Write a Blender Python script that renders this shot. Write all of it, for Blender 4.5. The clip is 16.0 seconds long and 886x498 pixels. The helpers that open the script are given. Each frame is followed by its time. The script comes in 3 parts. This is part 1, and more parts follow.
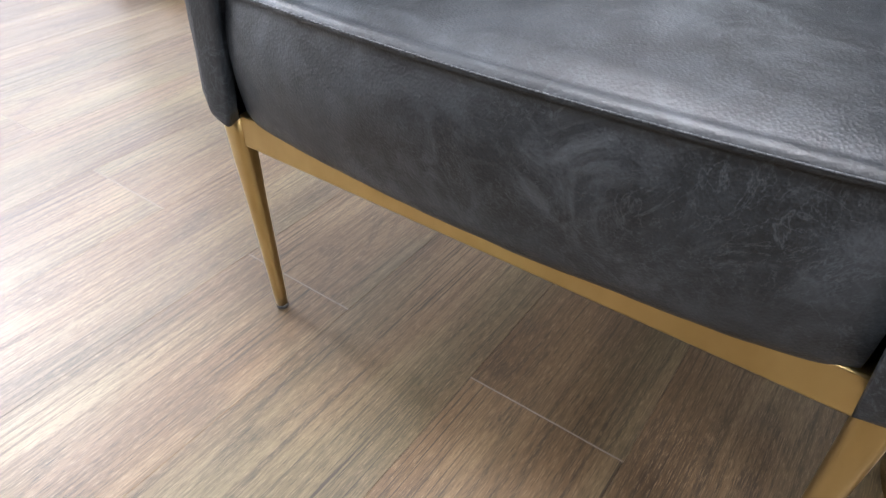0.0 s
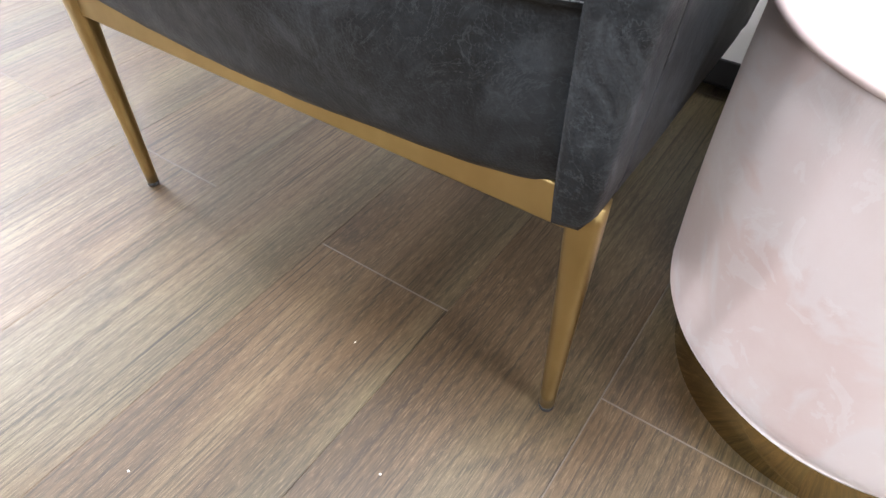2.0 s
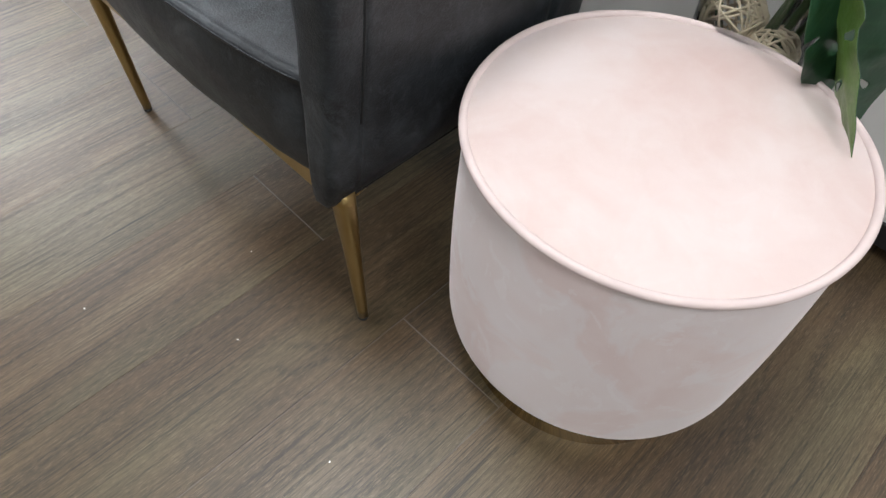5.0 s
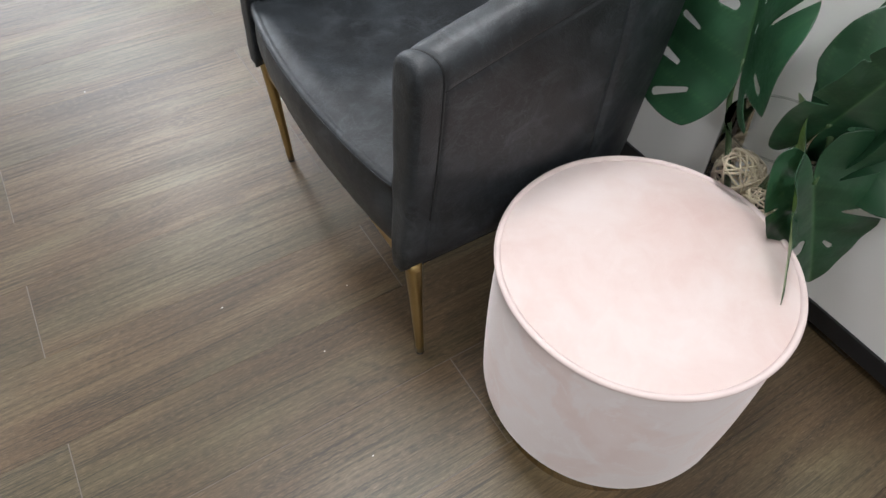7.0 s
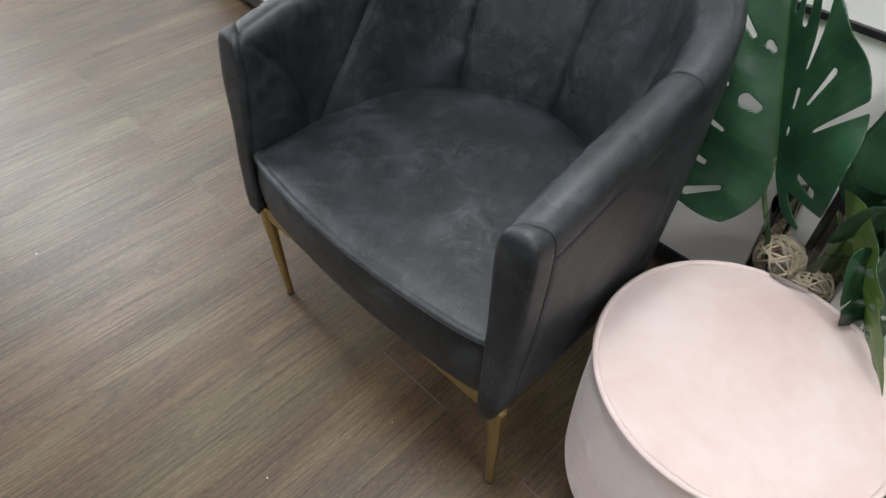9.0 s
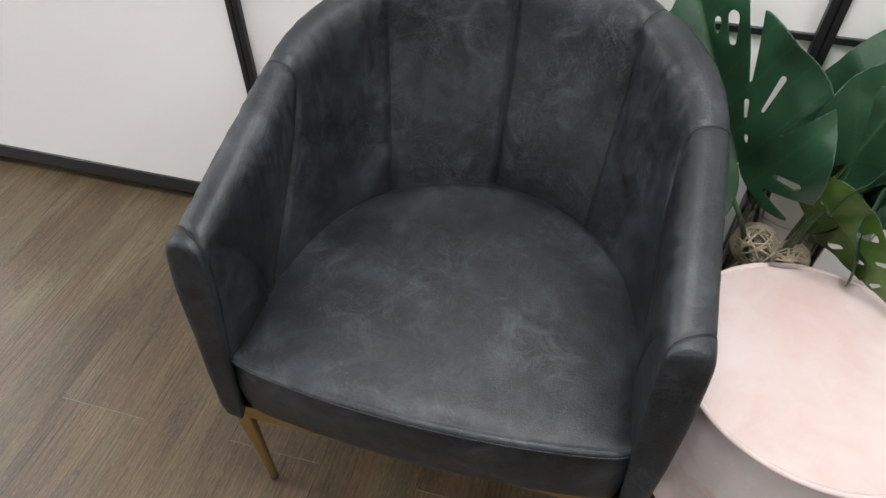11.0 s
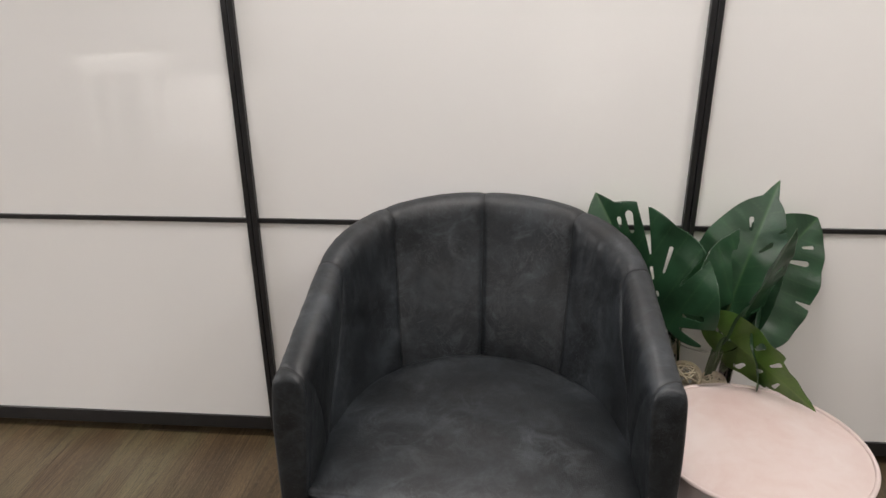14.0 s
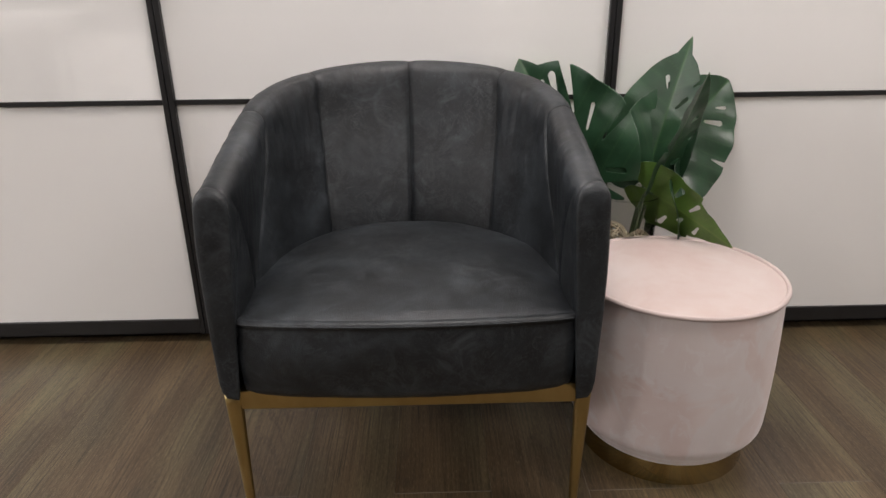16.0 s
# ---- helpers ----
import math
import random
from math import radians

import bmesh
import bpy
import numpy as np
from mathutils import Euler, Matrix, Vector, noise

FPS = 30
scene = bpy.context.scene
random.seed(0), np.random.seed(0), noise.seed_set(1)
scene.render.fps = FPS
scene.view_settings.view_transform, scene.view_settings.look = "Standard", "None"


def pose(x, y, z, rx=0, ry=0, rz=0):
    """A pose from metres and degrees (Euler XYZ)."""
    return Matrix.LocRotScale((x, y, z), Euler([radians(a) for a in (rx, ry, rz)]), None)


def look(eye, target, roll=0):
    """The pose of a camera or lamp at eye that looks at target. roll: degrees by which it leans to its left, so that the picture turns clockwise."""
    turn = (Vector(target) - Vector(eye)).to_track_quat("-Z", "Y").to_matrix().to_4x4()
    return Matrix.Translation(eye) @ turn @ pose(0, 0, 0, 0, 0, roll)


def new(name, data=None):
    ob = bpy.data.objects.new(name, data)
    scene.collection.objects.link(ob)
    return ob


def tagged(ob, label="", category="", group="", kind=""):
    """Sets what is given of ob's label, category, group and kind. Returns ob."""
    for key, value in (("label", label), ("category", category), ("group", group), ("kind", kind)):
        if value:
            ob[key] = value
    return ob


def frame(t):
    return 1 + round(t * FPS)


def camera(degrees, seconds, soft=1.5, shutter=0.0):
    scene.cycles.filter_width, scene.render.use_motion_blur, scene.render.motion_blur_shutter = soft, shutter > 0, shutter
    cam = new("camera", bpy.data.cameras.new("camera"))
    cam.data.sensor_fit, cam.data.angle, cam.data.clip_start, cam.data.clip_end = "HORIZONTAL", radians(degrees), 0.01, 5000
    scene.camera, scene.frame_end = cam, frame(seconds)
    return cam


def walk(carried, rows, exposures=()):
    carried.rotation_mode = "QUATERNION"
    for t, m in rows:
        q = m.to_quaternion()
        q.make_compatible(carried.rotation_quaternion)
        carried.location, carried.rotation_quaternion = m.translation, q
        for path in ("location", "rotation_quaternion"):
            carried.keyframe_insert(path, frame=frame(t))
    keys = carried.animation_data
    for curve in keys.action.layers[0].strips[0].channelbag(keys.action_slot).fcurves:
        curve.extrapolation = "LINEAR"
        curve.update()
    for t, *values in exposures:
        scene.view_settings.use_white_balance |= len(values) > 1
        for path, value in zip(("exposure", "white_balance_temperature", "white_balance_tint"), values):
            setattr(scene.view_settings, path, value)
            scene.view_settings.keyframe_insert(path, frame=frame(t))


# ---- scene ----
cam = camera(67.9, 16.0)
PATH = [
    (0, (0.228, -0.385, 0.603), (-0.674, 0.882, -0.654), 0.6),
    (0.5, (0.28, -0.406, 0.618), (-0.592, 0.864, -0.657), 0.8),
    (1, (0.32, -0.41, 0.62), (-0.516, 0.828, -0.711), 0.8),
    (1.5, (0.366, -0.394, 0.59), (-0.441, 0.809, -0.789), 1.0),
    (2, (0.415, -0.361, 0.582), (-0.367, 0.822, -0.827), 1.4),
    (2.5, (0.469, -0.342, 0.584), (-0.279, 0.798, -0.878), 1.9),
    (3, (0.532, -0.312, 0.605), (-0.254, 0.732, -0.908), 1.7),
    (3.5, (0.572, -0.298, 0.631), (-0.2, 0.69, -0.928), 2.4),
    (4, (0.622, -0.303, 0.697), (-0.137, 0.663, -0.879), 3.5),
    (4.2, (0.648, -0.305, 0.728), (-0.111, 0.663, -0.849), 3.6),
    (6.3, (0.836, -0.262, 0.993), (-0.157, 0.407, -0.608), 1.8),
    (6.5, (0.857, -0.288, 1.023), (-0.164, 0.378, -0.563), 1.6),
    (7, (0.866, -0.311, 1.08), (-0.208, 0.375, -0.461), 1.5),
    (7.5, (0.845, -0.295, 1.119), (-0.25, 0.402, -0.403), 1.5),
    (8, (0.789, -0.332, 1.138), (-0.304, 0.39, -0.373), 1.4),
    (8.5, (0.689, -0.388, 1.148), (-0.347, 0.448, -0.344), 1.5),
    (9, (0.594, -0.425, 1.162), (-0.36, 0.546, -0.303), 1.2),
    (9.2, (0.54, -0.423, 1.16), (-0.378, 0.592, -0.298), 1.2),
    (11.3, (0.121, -0.478, 1.217), (-0.175, 0.903, -0.199), -0.6),
    (11.5, (0.109, -0.498, 1.225), (-0.16, 0.912, -0.168), -1.1),
    (12, (0.098, -0.569, 1.26), (-0.135, 0.948, -0.023), -0.3),
    (12.5, (0.105, -0.678, 1.258), (-0.103, 0.972, 0.146), -0.4),
    (13, (0.085, -0.773, 1.245), (-0.113, 0.98, 0.302), -0.3),
    (13.5, (0.062, -0.815, 1.251), (-0.132, 1.011, 0.458), -0.5),
    (14, (0.026, -0.885, 1.207), (-0.13, 0.974, 0.487), -0.5),
    (14.5, (0.021, -0.947, 1.134), (-0.055, 0.932, 0.454), -0.4),
    (15, (0.014, -0.982, 1.078), (0.033, 0.897, 0.393), -0.6),
    (15.5, (0.019, -0.968, 0.991), (0.066, 0.904, 0.29), -0.6),
    (16, (0.04, -0.983, 0.936), (0.081, 0.871, 0.189), -0.6),
]
EXPOSURES = [(0.0, 1.58, 5900, 15), (1.5, 1.62, 5900, 15), (2.5, 1.12, 6000, 11), (3.5, 0.50, 5900, 9), (4.2, 0.30, 5950, 9), (7.0, 0.28, 6050, 10), (9.0, 0.19, 6100, 10), (12.0, 0.22, 6350, 12), (13.5, -0.08, 6600, 13), (15.0, -0.28, 6650, 14), (16.0, -0.14, 6650, 15)]
walk(cam, [(t, look(eye, target, roll)) for t, eye, target, roll in PATH], EXPOSURES)

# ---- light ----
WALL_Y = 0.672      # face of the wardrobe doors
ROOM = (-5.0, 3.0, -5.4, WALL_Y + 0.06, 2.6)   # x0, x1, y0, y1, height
UNSEEN_WINDOW = (-1.5, 0.3, 0.75, 2.25)               # y0, y1, z0, z1 of an unseen, assumed window in the west wall

world = bpy.data.worlds.new("world")
scene.world = world
world.use_nodes = True
wn = world.node_tree.nodes
sky = wn.new("ShaderNodeTexSky")
sky.sky_type, sky.sun_disc = "NISHITA", False
sky.sun_elevation, sky.sun_rotation = radians(40), radians(140)
world.node_tree.links.new(sky.outputs[0], wn["Background"].inputs[0])
wn["Background"].inputs[1].default_value = 0.12


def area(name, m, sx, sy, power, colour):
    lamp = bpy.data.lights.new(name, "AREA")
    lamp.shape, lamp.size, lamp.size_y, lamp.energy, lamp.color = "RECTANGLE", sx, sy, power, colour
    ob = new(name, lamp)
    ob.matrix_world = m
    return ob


wy, wz = (UNSEEN_WINDOW[0] + UNSEEN_WINDOW[1]) / 2, (UNSEEN_WINDOW[2] + UNSEEN_WINDOW[3]) / 2
# Area lamp added in the unseen window to brighten the floor from the left.
area("window_daylight", look((ROOM[0] - 0.02, wy, wz), (0, wy, wz - 0.01)), UNSEEN_WINDOW[1] - UNSEEN_WINDOW[0] - 0.1, UNSEEN_WINDOW[3] - UNSEEN_WINDOW[2] - 0.1, 45, (0.95, 0.98, 1.0))
# Unseen panels: the first two follow glare and shadow, the rest are added fill.
UNSEEN_CEILING_LIGHTS = [(-3.55, 0.10), (0.02, 0.0), (1.9, -0.50), (-3.55, -2.8), (-1.2, -2.8), (1.2, -2.8)]
for lx, ly in UNSEEN_CEILING_LIGHTS:
    # The rear-left panel is stronger to lift the furniture mirrored in the doors.
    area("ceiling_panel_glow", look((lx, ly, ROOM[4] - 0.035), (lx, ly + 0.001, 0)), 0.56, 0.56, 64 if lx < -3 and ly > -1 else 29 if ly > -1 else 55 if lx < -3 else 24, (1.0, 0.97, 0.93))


# ---- materials ----
def material(name):
    m = bpy.data.materials.new(name)
    m.use_nodes = True
    nt = m.node_tree
    return m, nt, nt.nodes["Principled BSDF"]


def node(nt, kind, links=None, **values):
    n = nt.nodes.new(kind)
    for key, value in values.items():
        if key.startswith("i_"):
            n.inputs[key[2:].replace("_", " ")].default_value = value
        else:
            setattr(n, key, value)
    for socket, source in (links or {}).items():
        nt.links.new(source, n.inputs[socket])
    return n


def coords(nt, scale=(1, 1, 1), turn=(0, 0, 0)):
    tc = node(nt, "ShaderNodeTexCoord")
    return node(nt, "ShaderNodeMapping", {"Vector": tc.outputs["Object"]}, i_Scale=scale, i_Rotation=turn).outputs[0]


def ramp(nt, source, *stops):
    r = node(nt, "ShaderNodeValToRGB", {"Fac": source})
    e = r.color_ramp.elements
    while len(e) < len(stops):
        e.new(0.5)
    for el, (p, c) in zip(e, stops):
        el.position, el.color = p, (*c, 1) if len(c) == 3 else c
    return r.outputs[0]


def grey(v):
    return (v, v, v)


def mix(nt, fac, a, b, blend="MIX"):
    n = nt.nodes.new("ShaderNodeMix")
    n.data_type, n.blend_type = "RGBA", blend
    for index, v in ((0, fac), (6, a), (7, b)):
        if isinstance(v, bpy.types.NodeSocket):
            nt.links.new(v, n.inputs[index])
        else:
            n.inputs[index].default_value = (*v, 1) if index else v
    return n.outputs[2]


def bump(nt, bsdf, height, strength, distance):
    b = node(nt, "ShaderNodeBump", {"Height": height}, i_Strength=strength, i_Distance=distance)
    nt.links.new(b.outputs[0], bsdf.inputs["Normal"])
    return b


def plain(name, colour, rough, metal=0.0, var=0.12, scale=30.0, relief=0.0):
    m, nt, b = material(name)
    n = node(nt, "ShaderNodeTexNoise", {"Vector": coords(nt)}, i_Scale=scale, i_Detail=6.0)
    lo, hi = [tuple(c * k for c in colour) for k in (1 - var, 1 + var)]
    nt.links.new(ramp(nt, n.outputs[0], (0.3, lo), (0.7, hi)), b.inputs["Base Color"])
    nt.links.new(ramp(nt, n.outputs[0], (0.2, grey(rough * 0.85)), (0.8, grey(min(1, rough * 1.15)))), b.inputs["Roughness"])
    b.inputs["Metallic"].default_value = metal
    if relief:
        bump(nt, b, n.outputs[0], 0.4, relief)
    return m


def leather():
    m, nt, b = material("distressed_leather")
    v = coords(nt)
    warp = node(nt, "ShaderNodeTexNoise", {"Vector": v}, i_Scale=7.0, i_Detail=4.0)
    cloud = node(nt, "ShaderNodeTexNoise", {"Vector": v}, i_Scale=8.0, i_Detail=10.0, i_Roughness=0.66, i_Distortion=0.4)
    fine = node(nt, "ShaderNodeTexNoise", {"Vector": v}, i_Scale=60.0, i_Detail=8.0, i_Roughness=0.7)
    # hair-thin pale creases, and soft rubbed clouds
    lines = []
    for sc, dist, w in ((8.0, 2.6, 0.007), (14.0, 1.8, 0.009), (30.0, 2.8, 0.014)):
        n = node(nt, "ShaderNodeTexNoise", {"Vector": v}, i_Scale=sc, i_Detail=7.0, i_Roughness=0.6, i_Distortion=dist)
        lines.append(ramp(nt, n.outputs[0], (0.5 - w, grey(0)), (0.5, grey(1)), (0.5 + w, grey(0))))
    scratch = mix(nt, 1.0, mix(nt, 1.0, lines[0], lines[1], "LIGHTEN"), mix(nt, 1.0, lines[2], grey(0.35), "MULTIPLY"), "LIGHTEN")
    rub = node(nt, "ShaderNodeTexNoise", {"Vector": v}, i_Scale=15.0, i_Detail=12.0, i_Roughness=0.74, i_Distortion=1.2)
    scratch = mix(nt, 1.0, mix(nt, 1.0, scratch, grey(0.42), "MULTIPLY"), ramp(nt, rub.outputs[0], (0.50, grey(0)), (0.74, grey(0.75))), "LIGHTEN")
    base = ramp(nt, cloud.outputs[0], (0.34, (0.0038, 0.0048, 0.0060)), (0.49, (0.0082, 0.0103, 0.0126)), (0.60, (0.0180, 0.0220, 0.0260)), (0.74, (0.0320, 0.0385, 0.0450)))
    where = ramp(nt, warp.outputs[0], (0.36, grey(0.12)), (0.62, grey(0.85)))
    scuff = mix(nt, 1.0, scratch, where, "MULTIPLY")
    col = mix(nt, scuff, base, (0.098, 0.110, 0.122))
    col = mix(nt, ramp(nt, fine.outputs[0], (0.48, grey(0)), (0.74, grey(0.30))), col, (0.030, 0.037, 0.044))
    nt.links.new(col, b.inputs["Base Color"])
    nt.links.new(ramp(nt, fine.outputs[0], (0.2, grey(0.38)), (0.8, grey(0.56))), b.inputs["Roughness"])
    pores = node(nt, "ShaderNodeTexVoronoi", {"Vector": v}, i_Scale=420.0)
    both = mix(nt, 0.5, pores.outputs["Distance"], fine.outputs[0])
    bump(nt, b, both, 0.38, 0.0014)
    b.inputs["Specular IOR Level"].default_value = 0.43
    return m


def velvet(name, nap_and_light):
    """Blush velvet; one value sets ruffled paler patches and light painted into the base."""
    m, nt, b = material(name)
    v = coords(nt)
    # Sides are painted lighter and the top darker, evening out the overhead light.
    def light_shift(r, g, bl):
        k = 0.075 * nap_and_light - 0.035
        return (r + k, g + k * 1.1, bl + k * 1.3)
    blot = node(nt, "ShaderNodeTexNoise", {"Vector": v}, i_Scale=4.2, i_Detail=5.0, i_Roughness=0.52, i_Distortion=0.35)
    crush = node(nt, "ShaderNodeTexNoise", {"Vector": v}, i_Scale=16.0, i_Detail=6.0, i_Roughness=0.6, i_Distortion=0.7)
    nap = node(nt, "ShaderNodeTexNoise", {"Vector": coords(nt, (300, 300, 90))}, i_Scale=3.0, i_Detail=3.0)
    f = mix(nt, 0.3, blot.outputs[0], crush.outputs[0])
    col = ramp(nt, f, (0.34, light_shift(0.525, 0.405, 0.380)), (0.46, light_shift(0.560, 0.460, 0.436)), (0.53, light_shift(0.580, 0.495, 0.474)), (0.66, light_shift(0.595, 0.520, 0.504)))
    # brushed patches, nap sheen painted paler, with a crisp edge on one side
    brushed = node(nt, "ShaderNodeTexNoise", {"Vector": v}, i_Scale=6.0, i_Detail=6.0, i_Roughness=0.55, i_Distortion=1.1)
    small = node(nt, "ShaderNodeTexNoise", {"Vector": v}, i_Scale=21.0, i_Detail=6.0, i_Roughness=0.62, i_Distortion=1.4)
    col = mix(nt, ramp(nt, brushed.outputs[0], (0.465, grey(0)), (0.520, grey(0.62 * nap_and_light)), (0.68, grey(0.35 * nap_and_light))), col, (0.630, 0.600, 0.605))
    col = mix(nt, ramp(nt, small.outputs[0], (0.585, grey(0)), (0.605, grey(0.42 * nap_and_light)), (0.72, grey(0.20 * nap_and_light))), col, (0.660, 0.630, 0.630))
    nt.links.new(col, b.inputs["Base Color"])
    b.inputs["Roughness"].default_value = 0.85
    b.inputs["Sheen Weight"].default_value = 0.60
    b.inputs["Sheen Roughness"].default_value = 0.4
    b.inputs["Sheen Tint"].default_value = (1.0, 0.93, 0.92, 1)
    bump(nt, b, nap.outputs[0], 0.15, 0.001)
    return m


def brass(name="brushed_brass", low=0.28, high=0.34):
    m, nt, b = material(name)
    n = node(nt, "ShaderNodeTexNoise", {"Vector": coords(nt, (6, 6, 3))}, i_Scale=4.0, i_Detail=6.0)
    fine = node(nt, "ShaderNodeTexNoise", {"Vector": coords(nt, (240, 240, 240))}, i_Scale=1.0, i_Detail=3.0)
    nt.links.new(ramp(nt, n.outputs[0], (0.3, (0.42, 0.305, 0.125)), (0.7, (0.50, 0.375, 0.165))), b.inputs["Base Color"])
    nt.links.new(ramp(nt, fine.outputs[0], (0.2, grey(low)), (0.8, grey(high))), b.inputs["Roughness"])
    b.inputs["Metallic"].default_value = 1.0
    bump(nt, b, fine.outputs[0], 0.012, 0.0002)
    return m


def planks():
    """Oak boards; the grain runs along the board and differs from board to board."""
    m, nt, b = material("oak_plank")
    info = node(nt, "ShaderNodeObjectInfo")
    shift = node(nt, "ShaderNodeCombineXYZ", {"X": info.outputs["Random"], "Y": info.outputs["Random"]})
    off = node(nt, "ShaderNodeVectorMath", {0: shift.outputs[0]}, operation="SCALE")
    off.inputs["Scale"].default_value = 37.0
    tc = node(nt, "ShaderNodeTexCoord")
    moved = node(nt, "ShaderNodeVectorMath", {0: tc.outputs["Object"], 1: off.outputs[0]}, operation="ADD").outputs[0]

    def mapped(scale):
        return node(nt, "ShaderNodeMapping", {"Vector": moved}, i_Scale=scale).outputs[0]
    rings = node(nt, "ShaderNodeTexNoise", {"Vector": mapped((7.0, 0.75, 1))}, i_Scale=1.0, i_Detail=1.5, i_Distortion=0.25)
    saw = node(nt, "ShaderNodeMath", {0: rings.outputs[0]}, operation="MULTIPLY")
    saw.inputs[1].default_value = 150.0
    wave = node(nt, "ShaderNodeMath", {0: saw.outputs[0]}, operation="SINE")
    streak = node(nt, "ShaderNodeTexNoise", {"Vector": mapped((210, 3.0, 1))}, i_Scale=1.0, i_Detail=5.0, i_Roughness=0.6, i_Distortion=0.35)
    pores = node(nt, "ShaderNodeTexNoise", {"Vector": mapped((900, 60.0, 1))}, i_Scale=1.0, i_Detail=3.0, i_Roughness=0.7)
    cloud = node(nt, "ShaderNodeTexNoise", {"Vector": mapped((7.5, 1.5, 1))}, i_Scale=1.0, i_Detail=5.0, i_Roughness=0.6, i_Distortion=0.4)
    hue = node(nt, "ShaderNodeTexNoise", {"Vector": mapped((5.0, 1.4, 1))}, i_Scale=1.0, i_Detail=3.0)
    fade = node(nt, "ShaderNodeTexNoise", {"Vector": mapped((6.0, 2.2, 1))}, i_Scale=1.3, i_Detail=2.0)
    brown = ramp(nt, cloud.outputs[0], (0.28, (0.044, 0.026, 0.0120)), (0.5, (0.090, 0.058, 0.0290)), (0.74, (0.152, 0.106, 0.056)))
    olive = ramp(nt, cloud.outputs[0], (0.28, (0.046, 0.037, 0.019)), (0.5, (0.094, 0.077, 0.040)), (0.74, (0.158, 0.134, 0.073)))
    base = mix(nt, ramp(nt, hue.outputs[0], (0.46, grey(0)), (0.62, grey(0.9))), brown, olive)
    tone = ramp(nt, info.outputs["Random"], (0.0, grey(0.80)), (1.0, grey(1.12)))
    base = mix(nt, 1.0, base, tone, "MULTIPLY")
    # cathedral figure, broken into dashes by the pores
    dash = ramp(nt, pores.outputs[0], (0.40, grey(1)), (0.58, grey(0.35)))
    ringf = mix(nt, 1.0, ramp(nt, wave.outputs[0], (0.30, grey(0.0)), (0.90, grey(0.62))), dash, "MULTIPLY")
    ringf = mix(nt, 1.0, ringf, ramp(nt, fade.outputs[0], (0.44, grey(0.10)), (0.60, grey(1))), "MULTIPLY")
    col = mix(nt, ringf, base, (0.024, 0.017, 0.012))
    col = mix(nt, ramp(nt, streak.outputs[0], (0.50, grey(0)), (0.60, grey(0.45))), col, (0.022, 0.015, 0.009))
    col = mix(nt, ramp(nt, streak.outputs[0], (0.32, grey(0.18)), (0.45, grey(0))), col, (0.160, 0.118, 0.070))
    col = mix(nt, ramp(nt, pores.outputs[0], (0.54, grey(0)), (0.63, grey(0.50))), col, (0.185, 0.138, 0.080))
    col = mix(nt, ramp(nt, pores.outputs[0], (0.36, grey(0.60)), (0.46, grey(0))), col, (0.020, 0.014, 0.009))
    thin = node(nt, "ShaderNodeTexNoise", {"Vector": mapped((330, 3.6, 1))}, i_Scale=1.0, i_Detail=2.5, i_Roughness=0.55, i_Distortion=0.30)
    where = ramp(nt, fade.outputs[0], (0.36, grey(1)), (0.58, grey(0.30)))
    lines = mix(nt, 1.0, ramp(nt, thin.outputs[0], (0.555, grey(0)), (0.595, grey(0.85))), where, "MULTIPLY")
    col = mix(nt, lines, col, (0.016, 0.011, 0.008))
    nt.links.new(col, b.inputs["Base Color"])
    nt.links.new(ramp(nt, streak.outputs[0], (0.3, grey(0.35)), (0.7, grey(0.50))), b.inputs["Roughness"])
    b.inputs["Specular IOR Level"].default_value = 0.50
    h = mix(nt, 0.45, thin.outputs[0], pores.outputs[0])
    bump(nt, b, h, 0.30, -0.0009)
    return m


def leaf_mat(name, colour, under):
    m, nt, b = material(name)
    v = coords(nt)
    n = node(nt, "ShaderNodeTexNoise", {"Vector": v}, i_Scale=14.0, i_Detail=5.0)
    f = node(nt, "ShaderNodeTexNoise", {"Vector": v}, i_Scale=160.0, i_Detail=3.0)
    at = node(nt, "ShaderNodeAttribute", attribute_name="vein")
    lo, hi = [tuple(c * k for c in colour) for k in (0.62, 1.3)]
    col = ramp(nt, n.outputs[0], (0.3, lo), (0.7, hi))
    col = mix(nt, ramp(nt, at.outputs["Fac"], (0.0, grey(0)), (1.0, grey(0.42))), col, under)
    nt.links.new(col, b.inputs["Base Color"])
    nt.links.new(ramp(nt, f.outputs[0], (0.3, grey(0.28)), (0.7, grey(0.42))), b.inputs["Roughness"])
    b.inputs["Specular IOR Level"].default_value = 0.48
    bump(nt, b, n.outputs[0], 0.5, 0.008)
    return m


def glass():
    """Thin clear glass: light passes straight on, with a gloss that grows towards the rim."""
    m, nt, b = material("clear_glass")
    clear = node(nt, "ShaderNodeBsdfTransparent")
    clear.inputs[0].default_value = (0.95, 0.965, 0.96, 1)
    gloss = node(nt, "ShaderNodeBsdfGlossy", i_Roughness=0.03)
    fres = node(nt, "ShaderNodeFresnel", i_IOR=1.42)
    both = node(nt, "ShaderNodeMixShader", {0: fres.outputs[0], 1: clear.outputs[0], 2: gloss.outputs[0]})
    nt.links.new(both.outputs[0], nt.nodes["Material Output"].inputs[0])
    return m


def glossy_panel():
    m, nt, b = material("white_lacquered_glass")
    n = node(nt, "ShaderNodeTexNoise", {"Vector": coords(nt)}, i_Scale=1.2, i_Detail=2.0)
    nt.links.new(ramp(nt, n.outputs[0], (0.2, (0.84, 0.835, 0.825)), (0.8, (0.87, 0.865, 0.855))), b.inputs["Base Color"])
    b.inputs["Roughness"].default_value = 0.045
    b.inputs["IOR"].default_value = 2.1
    return m


